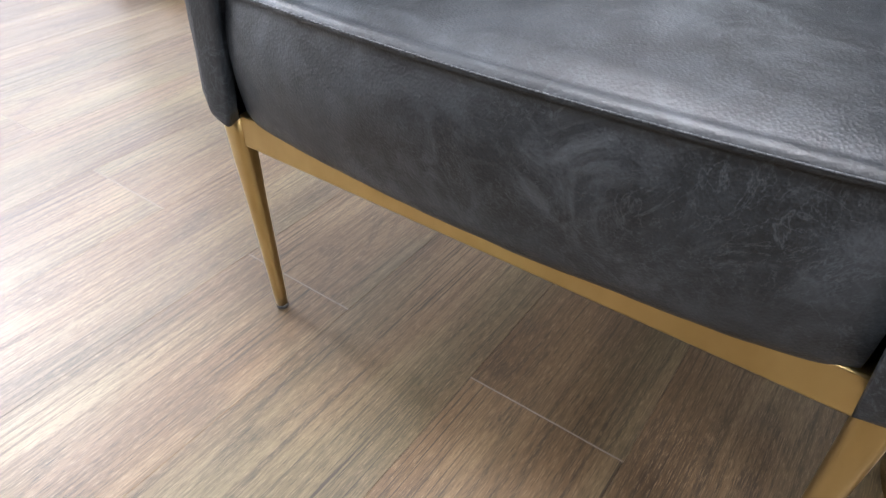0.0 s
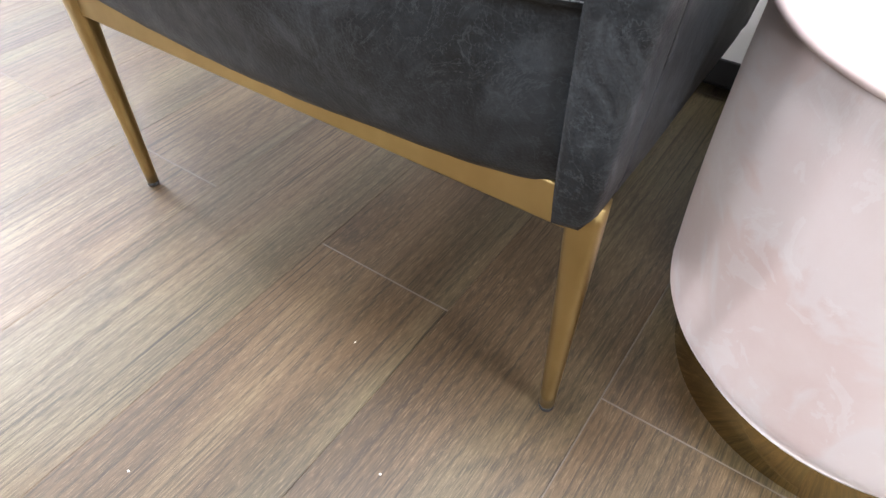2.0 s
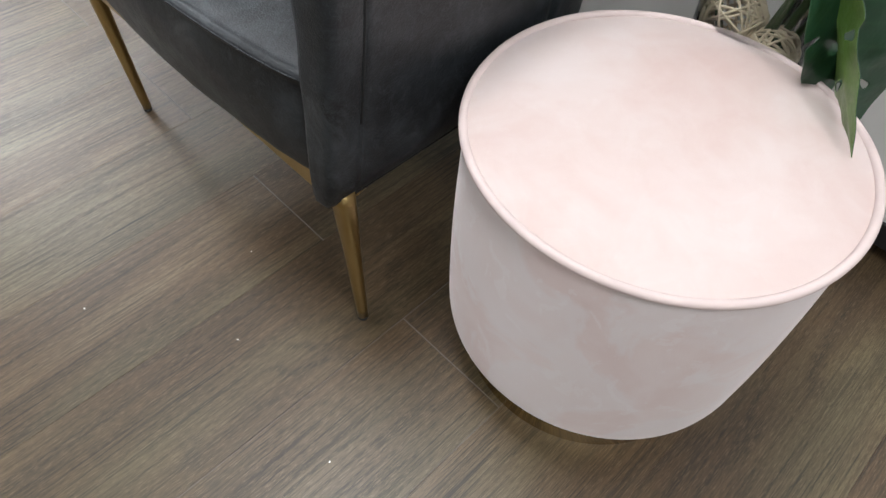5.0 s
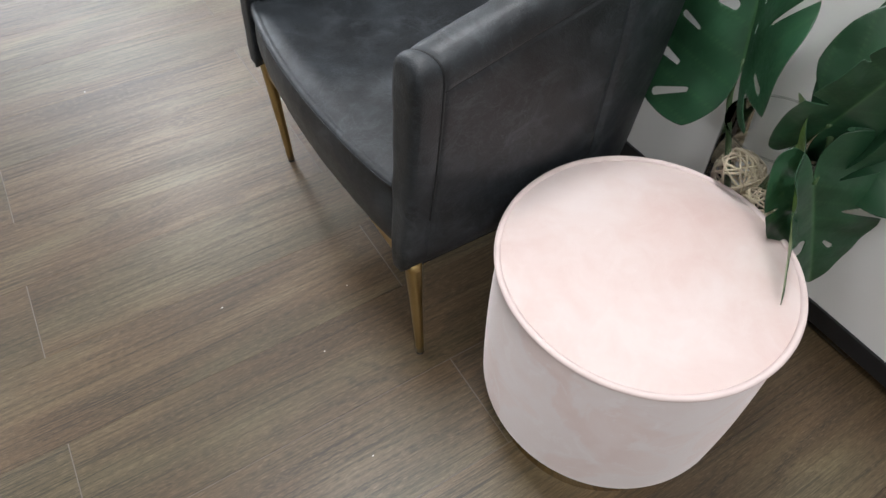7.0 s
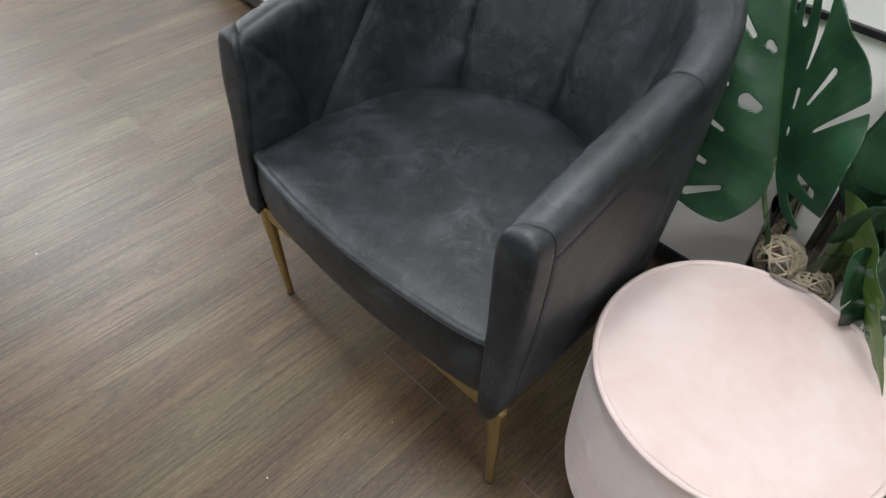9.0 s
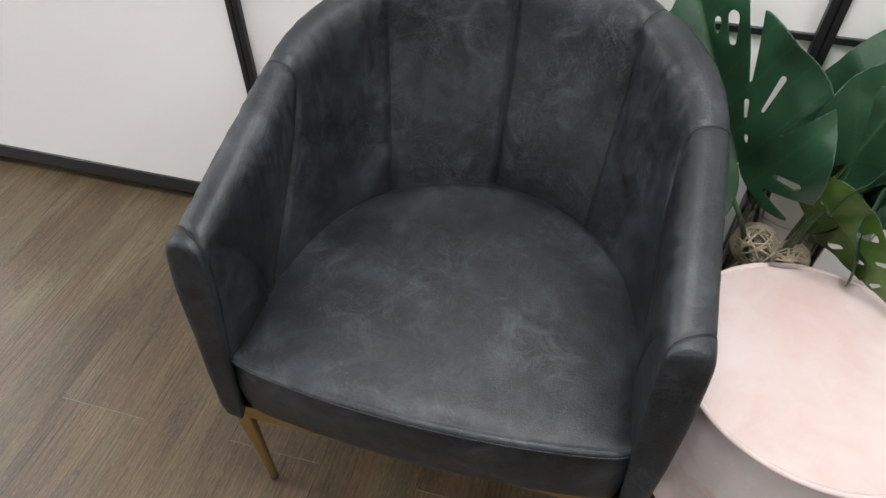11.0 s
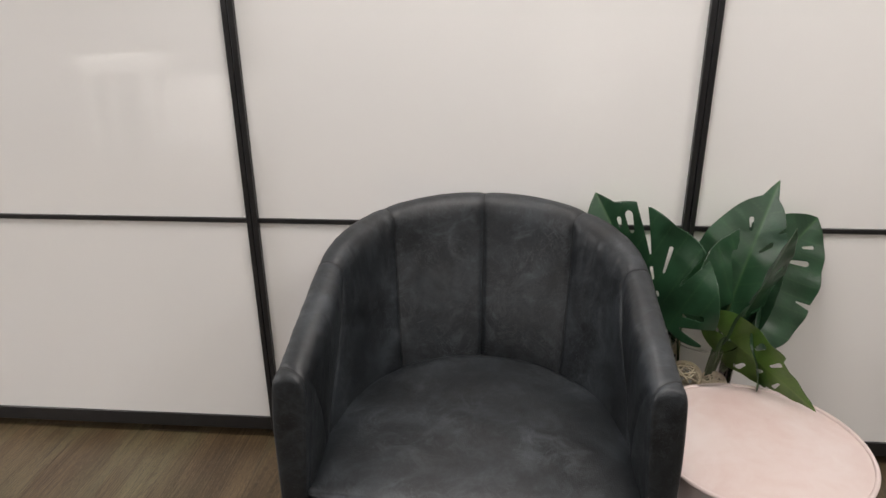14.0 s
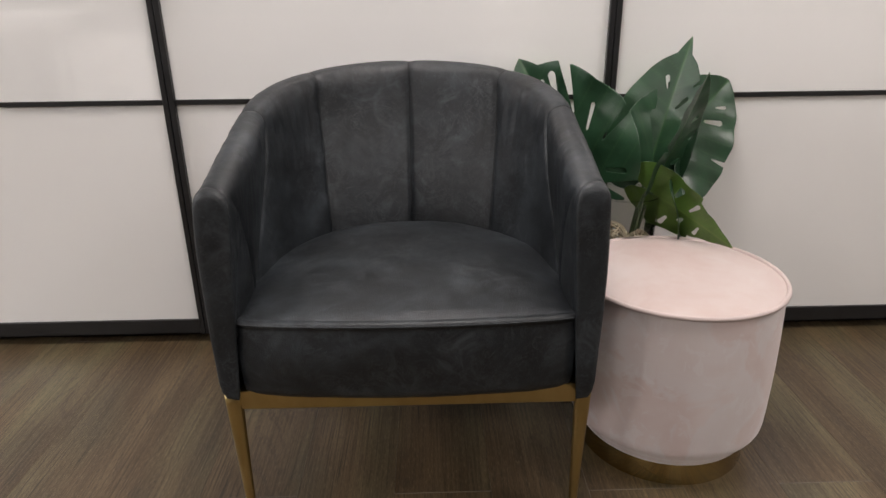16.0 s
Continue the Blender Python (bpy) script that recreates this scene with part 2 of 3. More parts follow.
LEATHER, BRASS, OAK, GLASS = leather(), brass(), planks(), glass()
# Side copy lightened, top copy darkened against the light from above.
VELVET, VELVET_TOP = velvet("ruffled_blush_velvet_lightened", 1.0), velvet("smooth_blush_velvet_darkened", 0.12)
PIPING = plain("velvet_piping", (0.57, 0.475, 0.455), 0.85, var=0.05)
PANEL = glossy_panel()
POLISHED = brass("polished_brass", 0.10, 0.15)
BLACK = plain("black_aluminium", (0.012, 0.012, 0.013), 0.38, var=0.2)
DARK = plain("black_underlining_cloth", (0.01, 0.01, 0.011), 0.9)
RUBBER = plain("dark_rubber", (0.03, 0.028, 0.025), 0.7)
THREAD = plain("dark_thread", (0.006, 0.007, 0.008), 0.7)
PALE_THREAD = plain("grey_thread", (0.034, 0.038, 0.042), 0.75)
# Unseen walls and ceiling are added greyer than white to cut bounced light.
PLASTER = plain("unseen_wall_grey", (0.40, 0.385, 0.36), 0.75, var=0.03, scale=6)
# Unseen south wall: dark, so white furniture shows in the doors and fill drops.
SOUTH_DARK = plain("unseen_wall_dark", (0.060, 0.055, 0.048), 0.8, var=0.05, scale=6)
CEIL = plain("unseen_ceiling_paint", (0.62, 0.61, 0.60), 0.85, var=0.02, scale=5)
WHITE = plain("white_painted_wood", (0.75, 0.74, 0.72), 0.45, var=0.04)
LEAF = leaf_mat("monstera_leaf", (0.016, 0.052, 0.024), (0.075, 0.16, 0.06))
# Paler underside, brightened further to stand in for light through the leaf.
LEAF_UNDER = leaf_mat("monstera_leaf_underside_backlit", (0.105, 0.205, 0.042), (0.20, 0.32, 0.08))
STEM = plain("plant_stem", (0.045, 0.085, 0.03), 0.45, var=0.3, scale=20)
RATTAN = plain("bleached_rattan", (0.62, 0.53, 0.38), 0.7, var=0.15, scale=60)
CRUMB = plain("pale_crumb", (0.75, 0.72, 0.64), 0.8)
UNDERLAY = plain("dark_board_joint", (0.035, 0.026, 0.02), 0.8)
BOARD_EDGE = plain("pale_board_edge", (0.12, 0.10, 0.082), 0.6)
LAMP_WHITE, _nt, _b = material("lit_diffuser")
_b.inputs["Emission Color"].default_value = (1.0, 0.95, 0.89, 1)
_b.inputs["Emission Strength"].default_value = 6.0


# ---- mesh helpers ----
def finish(ob, mat, smooth=True, bevel=0.0, segments=2):
    ob.data.materials.append(mat)
    if smooth:
        ob.data.polygons.foreach_set("use_smooth", [True] * len(ob.data.polygons))
    if bevel:
        mod = ob.modifiers.new("bevel", "BEVEL")
        mod.width, mod.segments, mod.limit_method, mod.angle_limit = bevel, segments, "ANGLE", radians(40)
        ob.data.set_sharp_from_angle(angle=radians(50))
    return ob


def part(name, bm, mat, parent=None, label="", smooth=True, bevel=0.0):
    me = bpy.data.meshes.new(name)
    bmesh.ops.recalc_face_normals(bm, faces=bm.faces)
    bm.to_mesh(me)
    bm.free()
    ob = finish(new(name, me), mat, smooth, bevel)
    ob.parent = parent
    if label:
        tagged(ob, label)
    return ob


def empty(name, x=0, y=0, z=0):
    ob = new(name)
    ob.location = (x, y, z)
    ob.empty_display_size = 0.1
    bpy.context.view_layer.update()
    return ob


def box_into(bm, x0, x1, y0, y1, z0, z1):
    vs = [bm.verts.new((x, y, z)) for x in (x0, x1) for y in (y0, y1) for z in (z0, z1)]
    for f in ((0, 1, 3, 2), (4, 6, 7, 5), (0, 4, 5, 1), (2, 3, 7, 6), (0, 2, 6, 4), (1, 5, 7, 3)):
        bm.faces.new([vs[i] for i in f])
    return vs


def box(*b):
    bm = bmesh.new()
    box_into(bm, *b)
    return bm


def sheet(rows, closed_u=False, closed_v=False, bm=None):
    """Faces over a table of points: rows[i][j]."""
    bm = bm or bmesh.new()
    vs = [[bm.verts.new(p) for p in row] for row in rows]
    n, k = len(vs), len(vs[0])
    for i in range(n if closed_u else n - 1):
        for j in range(k if closed_v else k - 1):
            q = [vs[i][j], vs[(i + 1) % n][j], vs[(i + 1) % n][(j + 1) % k], vs[i][(j + 1) % k]]
            try:
                bm.faces.new(q)
            except ValueError:
                pass
    return bm


def lathe(profile, n=64, bm=None, cx=0, cy=0, wobble=None):
    rows = []
    for i in range(n):
        a = 2 * math.pi * i / n
        rows.append([(cx + r * math.cos(a), cy + r * math.sin(a), z + (wobble(a, r, z) if wobble else 0)) for r, z in profile])
    bm = sheet(rows, closed_u=True, bm=bm)
    bmesh.ops.remove_doubles(bm, verts=bm.verts, dist=1e-5)
    return bm


def tube(points, radius, sides=8, closed=False, bm=None):
    """A round rod along points; radius is a number or a function of the way along, 0 to 1."""
    pts = [Vector(p) for p in points]
    n = len(pts)
    rows, side = [], None
    for i, p in enumerate(pts):
        a, b = (pts[(i - 1) % n], pts[(i + 1) % n]) if closed else (pts[max(i - 1, 0)], pts[min(i + 1, n - 1)])
        d = (b - a).normalized()
        if side is None:
            side = d.orthogonal().normalized()
        side = (side - d * side.dot(d)).normalized()
        up = d.cross(side)
        r = radius(i / (n - 1)) if callable(radius) else radius
        rows.append([p + (side * math.cos(t) + up * math.sin(t)) * r for t in [2 * math.pi * k / sides for k in range(sides)]])
    bm = bm or bmesh.new()
    sheet(rows, closed_u=closed, closed_v=True, bm=bm)
    if not closed:
        bm.verts.ensure_lookup_table()
        m = len(bm.verts)
        k = n * sides
        for base in (m - k, m - sides):
            try:
                bm.faces.new([bm.verts[base + j] for j in range(sides)])
            except ValueError:
                pass
    return bm


def spline(points, n=24):
    """A smooth line through points (Catmull-Rom)."""
    p = [Vector(q) for q in points]
    p = [p[0] * 2 - p[1]] + p + [p[-1] * 2 - p[-2]]
    out = []
    segs = len(p) - 3
    for i in range(n + 1):
        f = i / n * segs
        k = min(int(f), segs - 1)
        t = f - k
        a, b, c, d = p[k:k + 4]
        out.append(0.5 * ((2 * b) + (c - a) * t + (2 * a - 5 * b + 4 * c - d) * t * t + (3 * b - a - 3 * c + d) * t ** 3))
    return out


def smoothstep(t):
    t = max(0.0, min(1.0, t))
    return t * t * (3 - 2 * t)


# ---- the room ----
X0, X1, Y0, Y1, H = ROOM
floor = part("floor", box(X0, X1, Y0, Y1, -0.06, -0.006), UNDERLAY, smooth=False)
tagged(floor, "brown grey oak plank floor with staggered boards", "floor", kind="structure")
tagged(part("ceiling", box(X0, X1, Y0, Y1, H, H + 0.1), CEIL, smooth=False), "unseen plain ceiling, toned down to limit bounce", "ceiling", kind="structure")
tagged(part("wall_north", box(X0, X1, WALL_Y + 0.055, WALL_Y + 0.15, -0.06, H), PLASTER, smooth=False), "plain wall behind the sliding doors", "wall", kind="structure")
tagged(part("wall_south", box(X0, X1, Y0 - 0.12, Y0, -0.06, H), SOUTH_DARK, smooth=False), "unseen south wall, kept dark for contrast in the door reflections", "wall", kind="structure")
tagged(part("wall_east", box(X1, X1 + 0.12, Y0, Y1, -0.06, H), PLASTER, smooth=False), "unseen plain wall, toned down to limit bounce", "wall", kind="structure")
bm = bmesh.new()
wy0, wy1, wz0, wz1 = UNSEEN_WINDOW
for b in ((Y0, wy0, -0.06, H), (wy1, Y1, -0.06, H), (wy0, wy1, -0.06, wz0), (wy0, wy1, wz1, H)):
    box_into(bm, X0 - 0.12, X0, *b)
tagged(part("wall_west", bm, PLASTER, smooth=False), "unseen plain wall with the assumed window opening", "wall", kind="structure")
win = tagged(empty("unseen_window", X0 - 0.06, wy, wz0), "unseen white framed window, assumed at the far left", "window", kind="structure")


def under(ob, parent):
    """Parent a mesh that was made in world places."""
    ob.parent = parent
    ob.matrix_parent_inverse = parent.matrix_world.inverted()
    return ob


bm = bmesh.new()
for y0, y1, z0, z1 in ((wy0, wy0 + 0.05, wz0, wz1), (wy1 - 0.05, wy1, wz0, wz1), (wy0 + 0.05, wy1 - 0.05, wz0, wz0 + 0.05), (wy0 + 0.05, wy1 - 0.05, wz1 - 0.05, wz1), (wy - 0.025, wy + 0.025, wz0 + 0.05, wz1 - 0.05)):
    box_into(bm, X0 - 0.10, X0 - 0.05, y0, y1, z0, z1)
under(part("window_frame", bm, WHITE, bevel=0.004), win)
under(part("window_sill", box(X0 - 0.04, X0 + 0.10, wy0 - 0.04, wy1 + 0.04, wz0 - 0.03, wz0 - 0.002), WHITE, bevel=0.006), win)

# Fixtures modelled around the unseen panel lamps.
for lx, ly in UNSEEN_CEILING_LIGHTS:
    lamp = tagged(empty("unseen_ceiling_light", lx, ly, H), "square white ceiling light panel, unseen, added to light the room", "ceiling light", "ceiling lights")
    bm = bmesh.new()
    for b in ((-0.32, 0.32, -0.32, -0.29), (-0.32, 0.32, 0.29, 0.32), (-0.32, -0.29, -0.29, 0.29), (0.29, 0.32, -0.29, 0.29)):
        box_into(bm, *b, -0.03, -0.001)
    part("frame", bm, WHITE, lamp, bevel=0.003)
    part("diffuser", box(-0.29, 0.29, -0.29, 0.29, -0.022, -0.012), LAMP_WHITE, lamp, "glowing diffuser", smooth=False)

# sliding wardrobe doors: white glossy panels in slim black frames
JOINT_Z, BASE_Z, STEP = 0.672, 0.072, 1.085
door_xs = [-0.592 + STEP * k for k in range(-3, 4)]
door_xs = [X0] + [x for x in door_xs if X0 + 0.3 < x < X1 - 0.3] + [X1]
for n, (xa, xb) in enumerate(zip(door_xs, door_xs[1:])):
    door = tagged(empty(f"wardrobe_door", (xa + xb) / 2, WALL_Y, 0), "white glossy sliding door in a slim black frame", "sliding door", "sliding wardrobe doors")
    a, b = xa - (xa + xb) / 2, xb - (xa + xb) / 2
    a, b = a + 0.0008, b - 0.0008
    y = 0.0
    part("stile", box(a, a + 0.0135, -0.012, 0.03, 0.03, H - 0.04), BLACK, door, bevel=0.0015)
    part("stile", box(b - 0.0135, b, -0.012, 0.03, 0.03, H - 0.04), BLACK, door, bevel=0.0015)
    part("bottom_rail", box(a + 0.0135, b - 0.0135, -0.004, 0.03, 0.030, BASE_Z), BLACK, door, bevel=0.0015)
    part("top_rail", box(a + 0.0135, b - 0.0135, -0.004, 0.03, H - 0.09, H - 0.04), BLACK, door, bevel=0.0015)
    for z in (JOINT_Z, 1.30, 1.93):
        part("crossbar", box(a + 0.0135, b - 0.0135, -0.005, 0.03, z - 0.006, z + 0.006), BLACK, door, bevel=0.001)
    zs = [BASE_Z, JOINT_Z - 0.006, JOINT_Z + 0.006, 1.294, 1.306, 1.924, 1.936, H - 0.09]
    for z0, z1 in zip(zs[::2], zs[1::2]):
        part("panel", box(a + 0.0135, b - 0.0135, 0.002, 0.02, z0, z1), PANEL, door, smooth=False)
tagged(part("baseboard", box(X0, X1, WALL_Y + 0.046, WALL_Y + 0.054, -0.006, 0.05), BLACK, bevel=0.002), "black plinth under the sliding doors", "plinth", kind="structure")
tagged(part("trim", box(X0, X1, WALL_Y - 0.012, WALL_Y + 0.054, H - 0.04, H), BLACK, bevel=0.002), "black top track of the sliding doors", "track", kind="structure")

# ---- tub armchair ----
A_OUT, B_OUT, Y_OUT = 0.329, 0.335, 0.31      # half width, half depth and centre of the round back
A_IN, B_IN, Y_IN = 0.281, 0.325, 0.13          # inner line at seat height
SEAMS = (-1.0, -0.6, -0.305, 0.0, 0.305, 0.6, 1.0)


def front_y(z):
    return -0.030 + (z - 0.295) * 0.075


def around(q, a, b, yc, y_front, squeeze=1.0):
    """A point of a U: q = 0 at the back, +-0.6 where the round ends, +-1 at the front of the arm."""
    s, k = (1 if q >= 0 else -1), abs(q)
    if k <= 0.6:
        t = k / 0.6
        t = t + (squeeze - 1) * math.sin(math.pi * t) * 0.32
        th = t * math.pi / 2
        return s * a * math.sin(th), yc + b * math.cos(th)
    f = (k - 0.6) / 0.4
    return s * a, yc + (y_front - yc) * f


def top_z(y):
    t = max(0.0, min(1.0, y / 0.645))
    return 0.643 + 0.131 * (0.5 * t + 0.5 * math.sin(math.pi / 2 * t))


OUTER = [0.0, 0.012, 0.035] + [0.035 + 0.08 * k for k in (0.5, 1, 1.5, 2, 2.5, 3)]   # heights over the lower hem


def hem(q):
    return 0.2755 - 0.007 * max(-1.0, min(1.0, q * 1.4))

NEAR_TOP = (-0.085, -0.066, -0.057, -0.053, -0.050, -0.047, -0.043, -0.036, -0.030)
NO, NT, NI = len(OUTER) + len(NEAR_TOP), 11, 30


def shell_ring(q):
    """The section of the back at q, from the outer foot over the top down to the seat."""
    x1, y1 = around(q, A_OUT, B_OUT, Y_OUT, 0.02)
    zt = top_z(y1)
    span = (zt - 0.085 - hem(q)) / 0.30
    heights = [hem(q) + h * span for h in OUTER] + [zt + h for h in NEAR_TOP]
    pts = []
    for i, z in enumerate(heights):                       # outer side
        f = (z - hem(q)) / (zt - 0.03 - hem(q))
        lean = 1 - smoothstep(f * 1.1)
        tuck = 0.010 if i == 0 else 0.003 if i == 1 else 0.0
        x, y = around(q, A_OUT - 0.010 * lean - tuck, B_OUT - 0.055 * lean - tuck, Y_OUT, front_y(z) + 0.035)
        pts.append([x * (1 + 0.012 * math.sin(math.pi * f)), y, z])
    a_top, b_top, y_top = A_OUT - 0.058, B_OUT - 0.062, Y_OUT - 0.01
    x2, y2 = around(q, a_top, b_top, y_top, front_y(zt) + 0.004)
    xo, yo = pts[-1][0], pts[-1][1]
    for i in range(1, NT + 1):                            # rounded top
        a = math.pi * i / (NT + 1)
        f = (1 - math.cos(a)) / 2
        pts.append([xo + (x2 - xo) * f, yo + (y2 - yo) * f, zt - 0.030 + 0.030 * math.sin(a) ** 0.58 - 0.004 * f])
    zi = zt - 0.034
    for i in range(NI):                                   # inner side
        f = i / (NI - 1)
        z = zi + (0.395 - zi) * f
        g = smoothstep(f) * 0.6 + f * 0.4
        xi, yi = around(q, A_IN, B_IN, Y_IN, front_y(z) + 0.004, 0.70)
        pts.append([x2 + (xi - x2) * g, y2 + (yi - y2) * g, z])
    pts = [Vector(p) for p in pts]
    for _ in range(3):                                    # ease the roll into the inner side
        for i in range(NO - 3, NO + NT + 9):
            pts[i] = pts[i] * 0.5 + (pts[i - 1] + pts[i + 1]) * 0.25
    return pts


def wrinkles(p, j):
    """Fine creases that run down from the top roll."""
    k = smoothstep((j - NO + 2) / 4) * (1 - smoothstep((j - NO - NT - 9) / 8))
    n = noise.noise(Vector((p.x * 60, p.y * 60, p.z * 9))) + 0.5 * noise.noise(Vector((p.x * 130, p.y * 130, p.z * 14)))
    where = smoothstep(noise.noise(Vector((p.x * 5, p.y * 5, 7.0))) * 1.6 + 0.45)
    return 0.0020 * n * k * where


def shell_panel(q0, q1, n):
    rows = []
    arm = abs(q0) == 1 or abs(q1) == 1
    for i in range(n + 1):
        t = i / n
        q = q0 + (q1 - q0) * t
        ring = shell_ring(q)
        to_seam = [abs(q - e) for e in (q0, q1) if abs(e) != 1.0]
        dip = math.exp(-(min(to_seam) / 0.0085) ** 2)
        low = math.exp(-(min(to_seam) / 0.03) ** 2)
        row = []
        for j, p in enumerate(ring):
            k = smoothstep((j - NO + 3) / 4)
            inner = smoothstep((j - NO - 7) / 6)
            d = Vector((-p.x, (0.22 - p.y) if p.y > 0.22 else 0, 0))
            d = d.normalized() if d.length > 1e-6 else d
            soft = 0.0085 * math.sin(math.pi * t) ** 0.7 * inner * (0.45 if arm else 1.0)
            wr = noise.noise(p * 9.0) * 0.0022 + noise.noise(p * 26.0) * 0.0007
            groove = 0.0052 * dip + 0.002 * low
            calm = smoothstep((1 - abs(q)) * 0.72 / 0.022) if arm else 1.0
            if 0.55 < abs(q0) or 0.55 < abs(q1):
                side = dip if min(to_seam) == min(abs(abs(q) - 0.6), 9) else 0.0
                k_out = 1.0
            else:
                side, k_out = 0.0, 0.0
            p2 = p + d * (soft + wr * k + wrinkles(p, j)) * calm
            if j < NO:
                groove_out = 0.0028 * side * k_out
                if abs(q) > 0.5:                           # the seam between the side and the top strip
                    groove_out = max(groove_out, 0.0030 * math.exp(-((j - NO + 5) / 0.8) ** 2))
                p2 = p2 + d * (groove_out + 0.0015 * noise.noise(p * 12.0)) * calm
            hem_dip = 0.0032 * math.exp(-((1 - abs(q)) * 0.72 / 0.005) ** 2) if arm else 0.0
            if j < NO:
                p2 = p2 + d * hem_dip
            elif j < NO + NT:
                p2 = p2 + Vector((0, 0, -groove * 0.45 - hem_dip))
            if j >= NO + NT - 3:
                p2 = p2 - d * groove * inner
                if arm:                                    # curved seam of the front piece
                    f = max(0.0, min(1.0, (0.640 - p.z) / 0.21))
                    yc = 0.002 + 0.106 * math.sin(math.pi / 2 * f) ** 0.8
                    p2 = p2 - d * (0.0052 * math.exp(-((p.y - yc) / 0.0050) ** 2) * inner * calm)
            row.append(p2)
        rows.append(row)
    return rows


def arm_front(side):
    """The padded front of an arm."""
    ring = shell_ring(side)
    low = Vector((side * 0.288, front_y(hem(side)) + 0.004, hem(side)))
    down = [ring[-1] + (low - ring[-1]) * k / 8 for k in range(1, 9)]
    loop = ring + down
    rows = []
    for a, dy in ((0.14, 0.036), (0.09, 0.006), (0.06, 0.0), (0.0, -0.003), (-0.01, -0.008), (0.0, -0.018), (0.03, -0.028), (0.09, -0.035), (0.25, -0.0385), (0.6, -0.040), (1.0, -0.040)):
        row = []
        for n, p in enumerate(loop):
            zc = max(0.30, min(top_z(0.0) - 0.045, p.z))
            pull = a if n < NO + NT - 2 or not 0 < a < 0.1 else a * 0.5
            v = p + (Vector((side * 0.304, p.y, zc)) - p) * pull
            off = p.y - front_y(p.z)
            v.y = front_y(v.z) + off + dy * (max(off, 0.0) + 0.005) / 0.040 + 0.0022 * noise.noise(v * 18) * (0.02 < a < 0.5)
            crease = 1 - smoothstep((v.z - 0.27) / 0.05)
            v.y += crease * (0.0012 * math.sin(v.z * 900 + v.x * 60) + 0.003) * (0.02 < a < 0.5)
            row.append(v)
        rows.append(row)
    bm = sheet(rows, closed_v=True)
    bmesh.ops.remove_doubles(bm, verts=bm.verts, dist=2e-4)
    return bm


def front_welt(side):
    """A thin piped edge over the top and down the outer side of the arm front."""
    ring = shell_ring(side)[4:NO + NT + 3]
    c = Vector((side * 0.304, 0, 0.45))
    pts = []
    for p in ring:
        v = p.copy()
        d = Vector((p.x - c.x, 0, max(0, p.z - 0.60))).normalized()
        pts.append(v - d * 0.0012)
    return tube(pts, 0.0017, 6)


def seat_front(u, z=0.42):
    return -0.021 - (0.018 + 0.012 * smoothstep((z - 0.30) / 0.10)) * (1 - u * u) + 0.008 * abs(u) ** 14


SEAT_W = 0.286


def seat_lift(u):
    """The front edge stands a little higher in the middle."""
    return 0.007 * (1 - u * u)


def seat_cushion():
    rows = []
    n = 84
    for i in range(n + 1):
        u = -1 + 2 * i / n
        x = SEAT_W * u
        yb = Y_IN + (B_IN + 0.012) * math.sqrt(max(0.0, 1 - (u * 0.985) ** 2)) + 0.004
        lift = seat_lift(u)
        row = [(x * 0.98, seat_front(u, 0.28) + 0.030, 0.276)]
        for j in range(16):                                # front face
            f = j / 15
            z = 0.2755 + (0.140 + lift) * f
            y = seat_front(u, z) + 0.009 - 0.012 * math.sin(math.pi * min(1, 0.10 + f * 0.85)) + 0.0020 * noise.noise(Vector((x * 12, z * 12, 3))) + 0.0008 * noise.noise(Vector((x * 40, z * 30, 5)))
            y += 0.009 * (1 - smoothstep(f / 0.10))
            row.append((x * (0.985 + 0.012 * f), y, z))
        yf = seat_front(u) + 0.0005 * noise.noise(Vector((x * 60, 0, 0)))
        for dy, z in ((0.0004, 0.4160), (0.0006, 0.4188), (0.0020, 0.4222), (0.0052, 0.4242), (0.0095, 0.4252), (0.0114, 0.4245), (0.0145, 0.4258)):
            row.append((x, yf + dy, z + lift))
        y0 = yf + 0.0145
        for j in range(1, 40):
            f = j / 39
            y = y0 + (yb - y0) * f
            edge = min(1, (1 - abs(u)) / 0.10)
            back = min(1, (1 - f) / 0.10)
            crown = 0.020 * math.sin(math.pi * min(1, 0.06 + f * 0.8)) * (1 - u ** 4)
            z = 0.4258 + lift * (1 - smoothstep(f * 1.6)) + crown - 0.014 * (1 - smoothstep(back)) - 0.004 * (1 - smoothstep(edge)) + 0.0026 * noise.noise(Vector((x * 9, y * 9, 0))) + 0.0007 * noise.noise(Vector((x * 34, y * 34, 0)))
            row.append((x, y, z))
        rows.append(row)
    return sheet(rows)


def taper_leg(x, y, top, dx, dy):
    """A leg that is flat where it meets the rail and rounds towards a slim foot."""
    rows = []
    for i in range(15):
        f = i / 14
        z = top + (0.006 - top) * f
        w = 0.0145 + (0.0075 - 0.0145) * f ** 1.1
        d = 0.0118 + (0.0075 - 0.0118) * f ** 1.3
        p = 2 + 1.6 * (1 - smoothstep(f * 2.2))
        ring = []
        for k in range(20):
            a = 2 * math.pi * k / 20
            c, s = math.cos(a), math.sin(a)
            r = (abs(c) ** p + abs(s) ** p) ** (-1 / p)
            ring.append((x + dx * (1 - f) + w * r * c, y + dy * (1 - f) + d * r * s, z))
        rows.append(ring)
    bm = sheet(rows, closed_v=True)
    bm.verts.ensure_lookup_table()
    for base in (0, 14 * 20):
        bm.faces.new([bm.verts[base + j] for j in range(20)])
    return bm


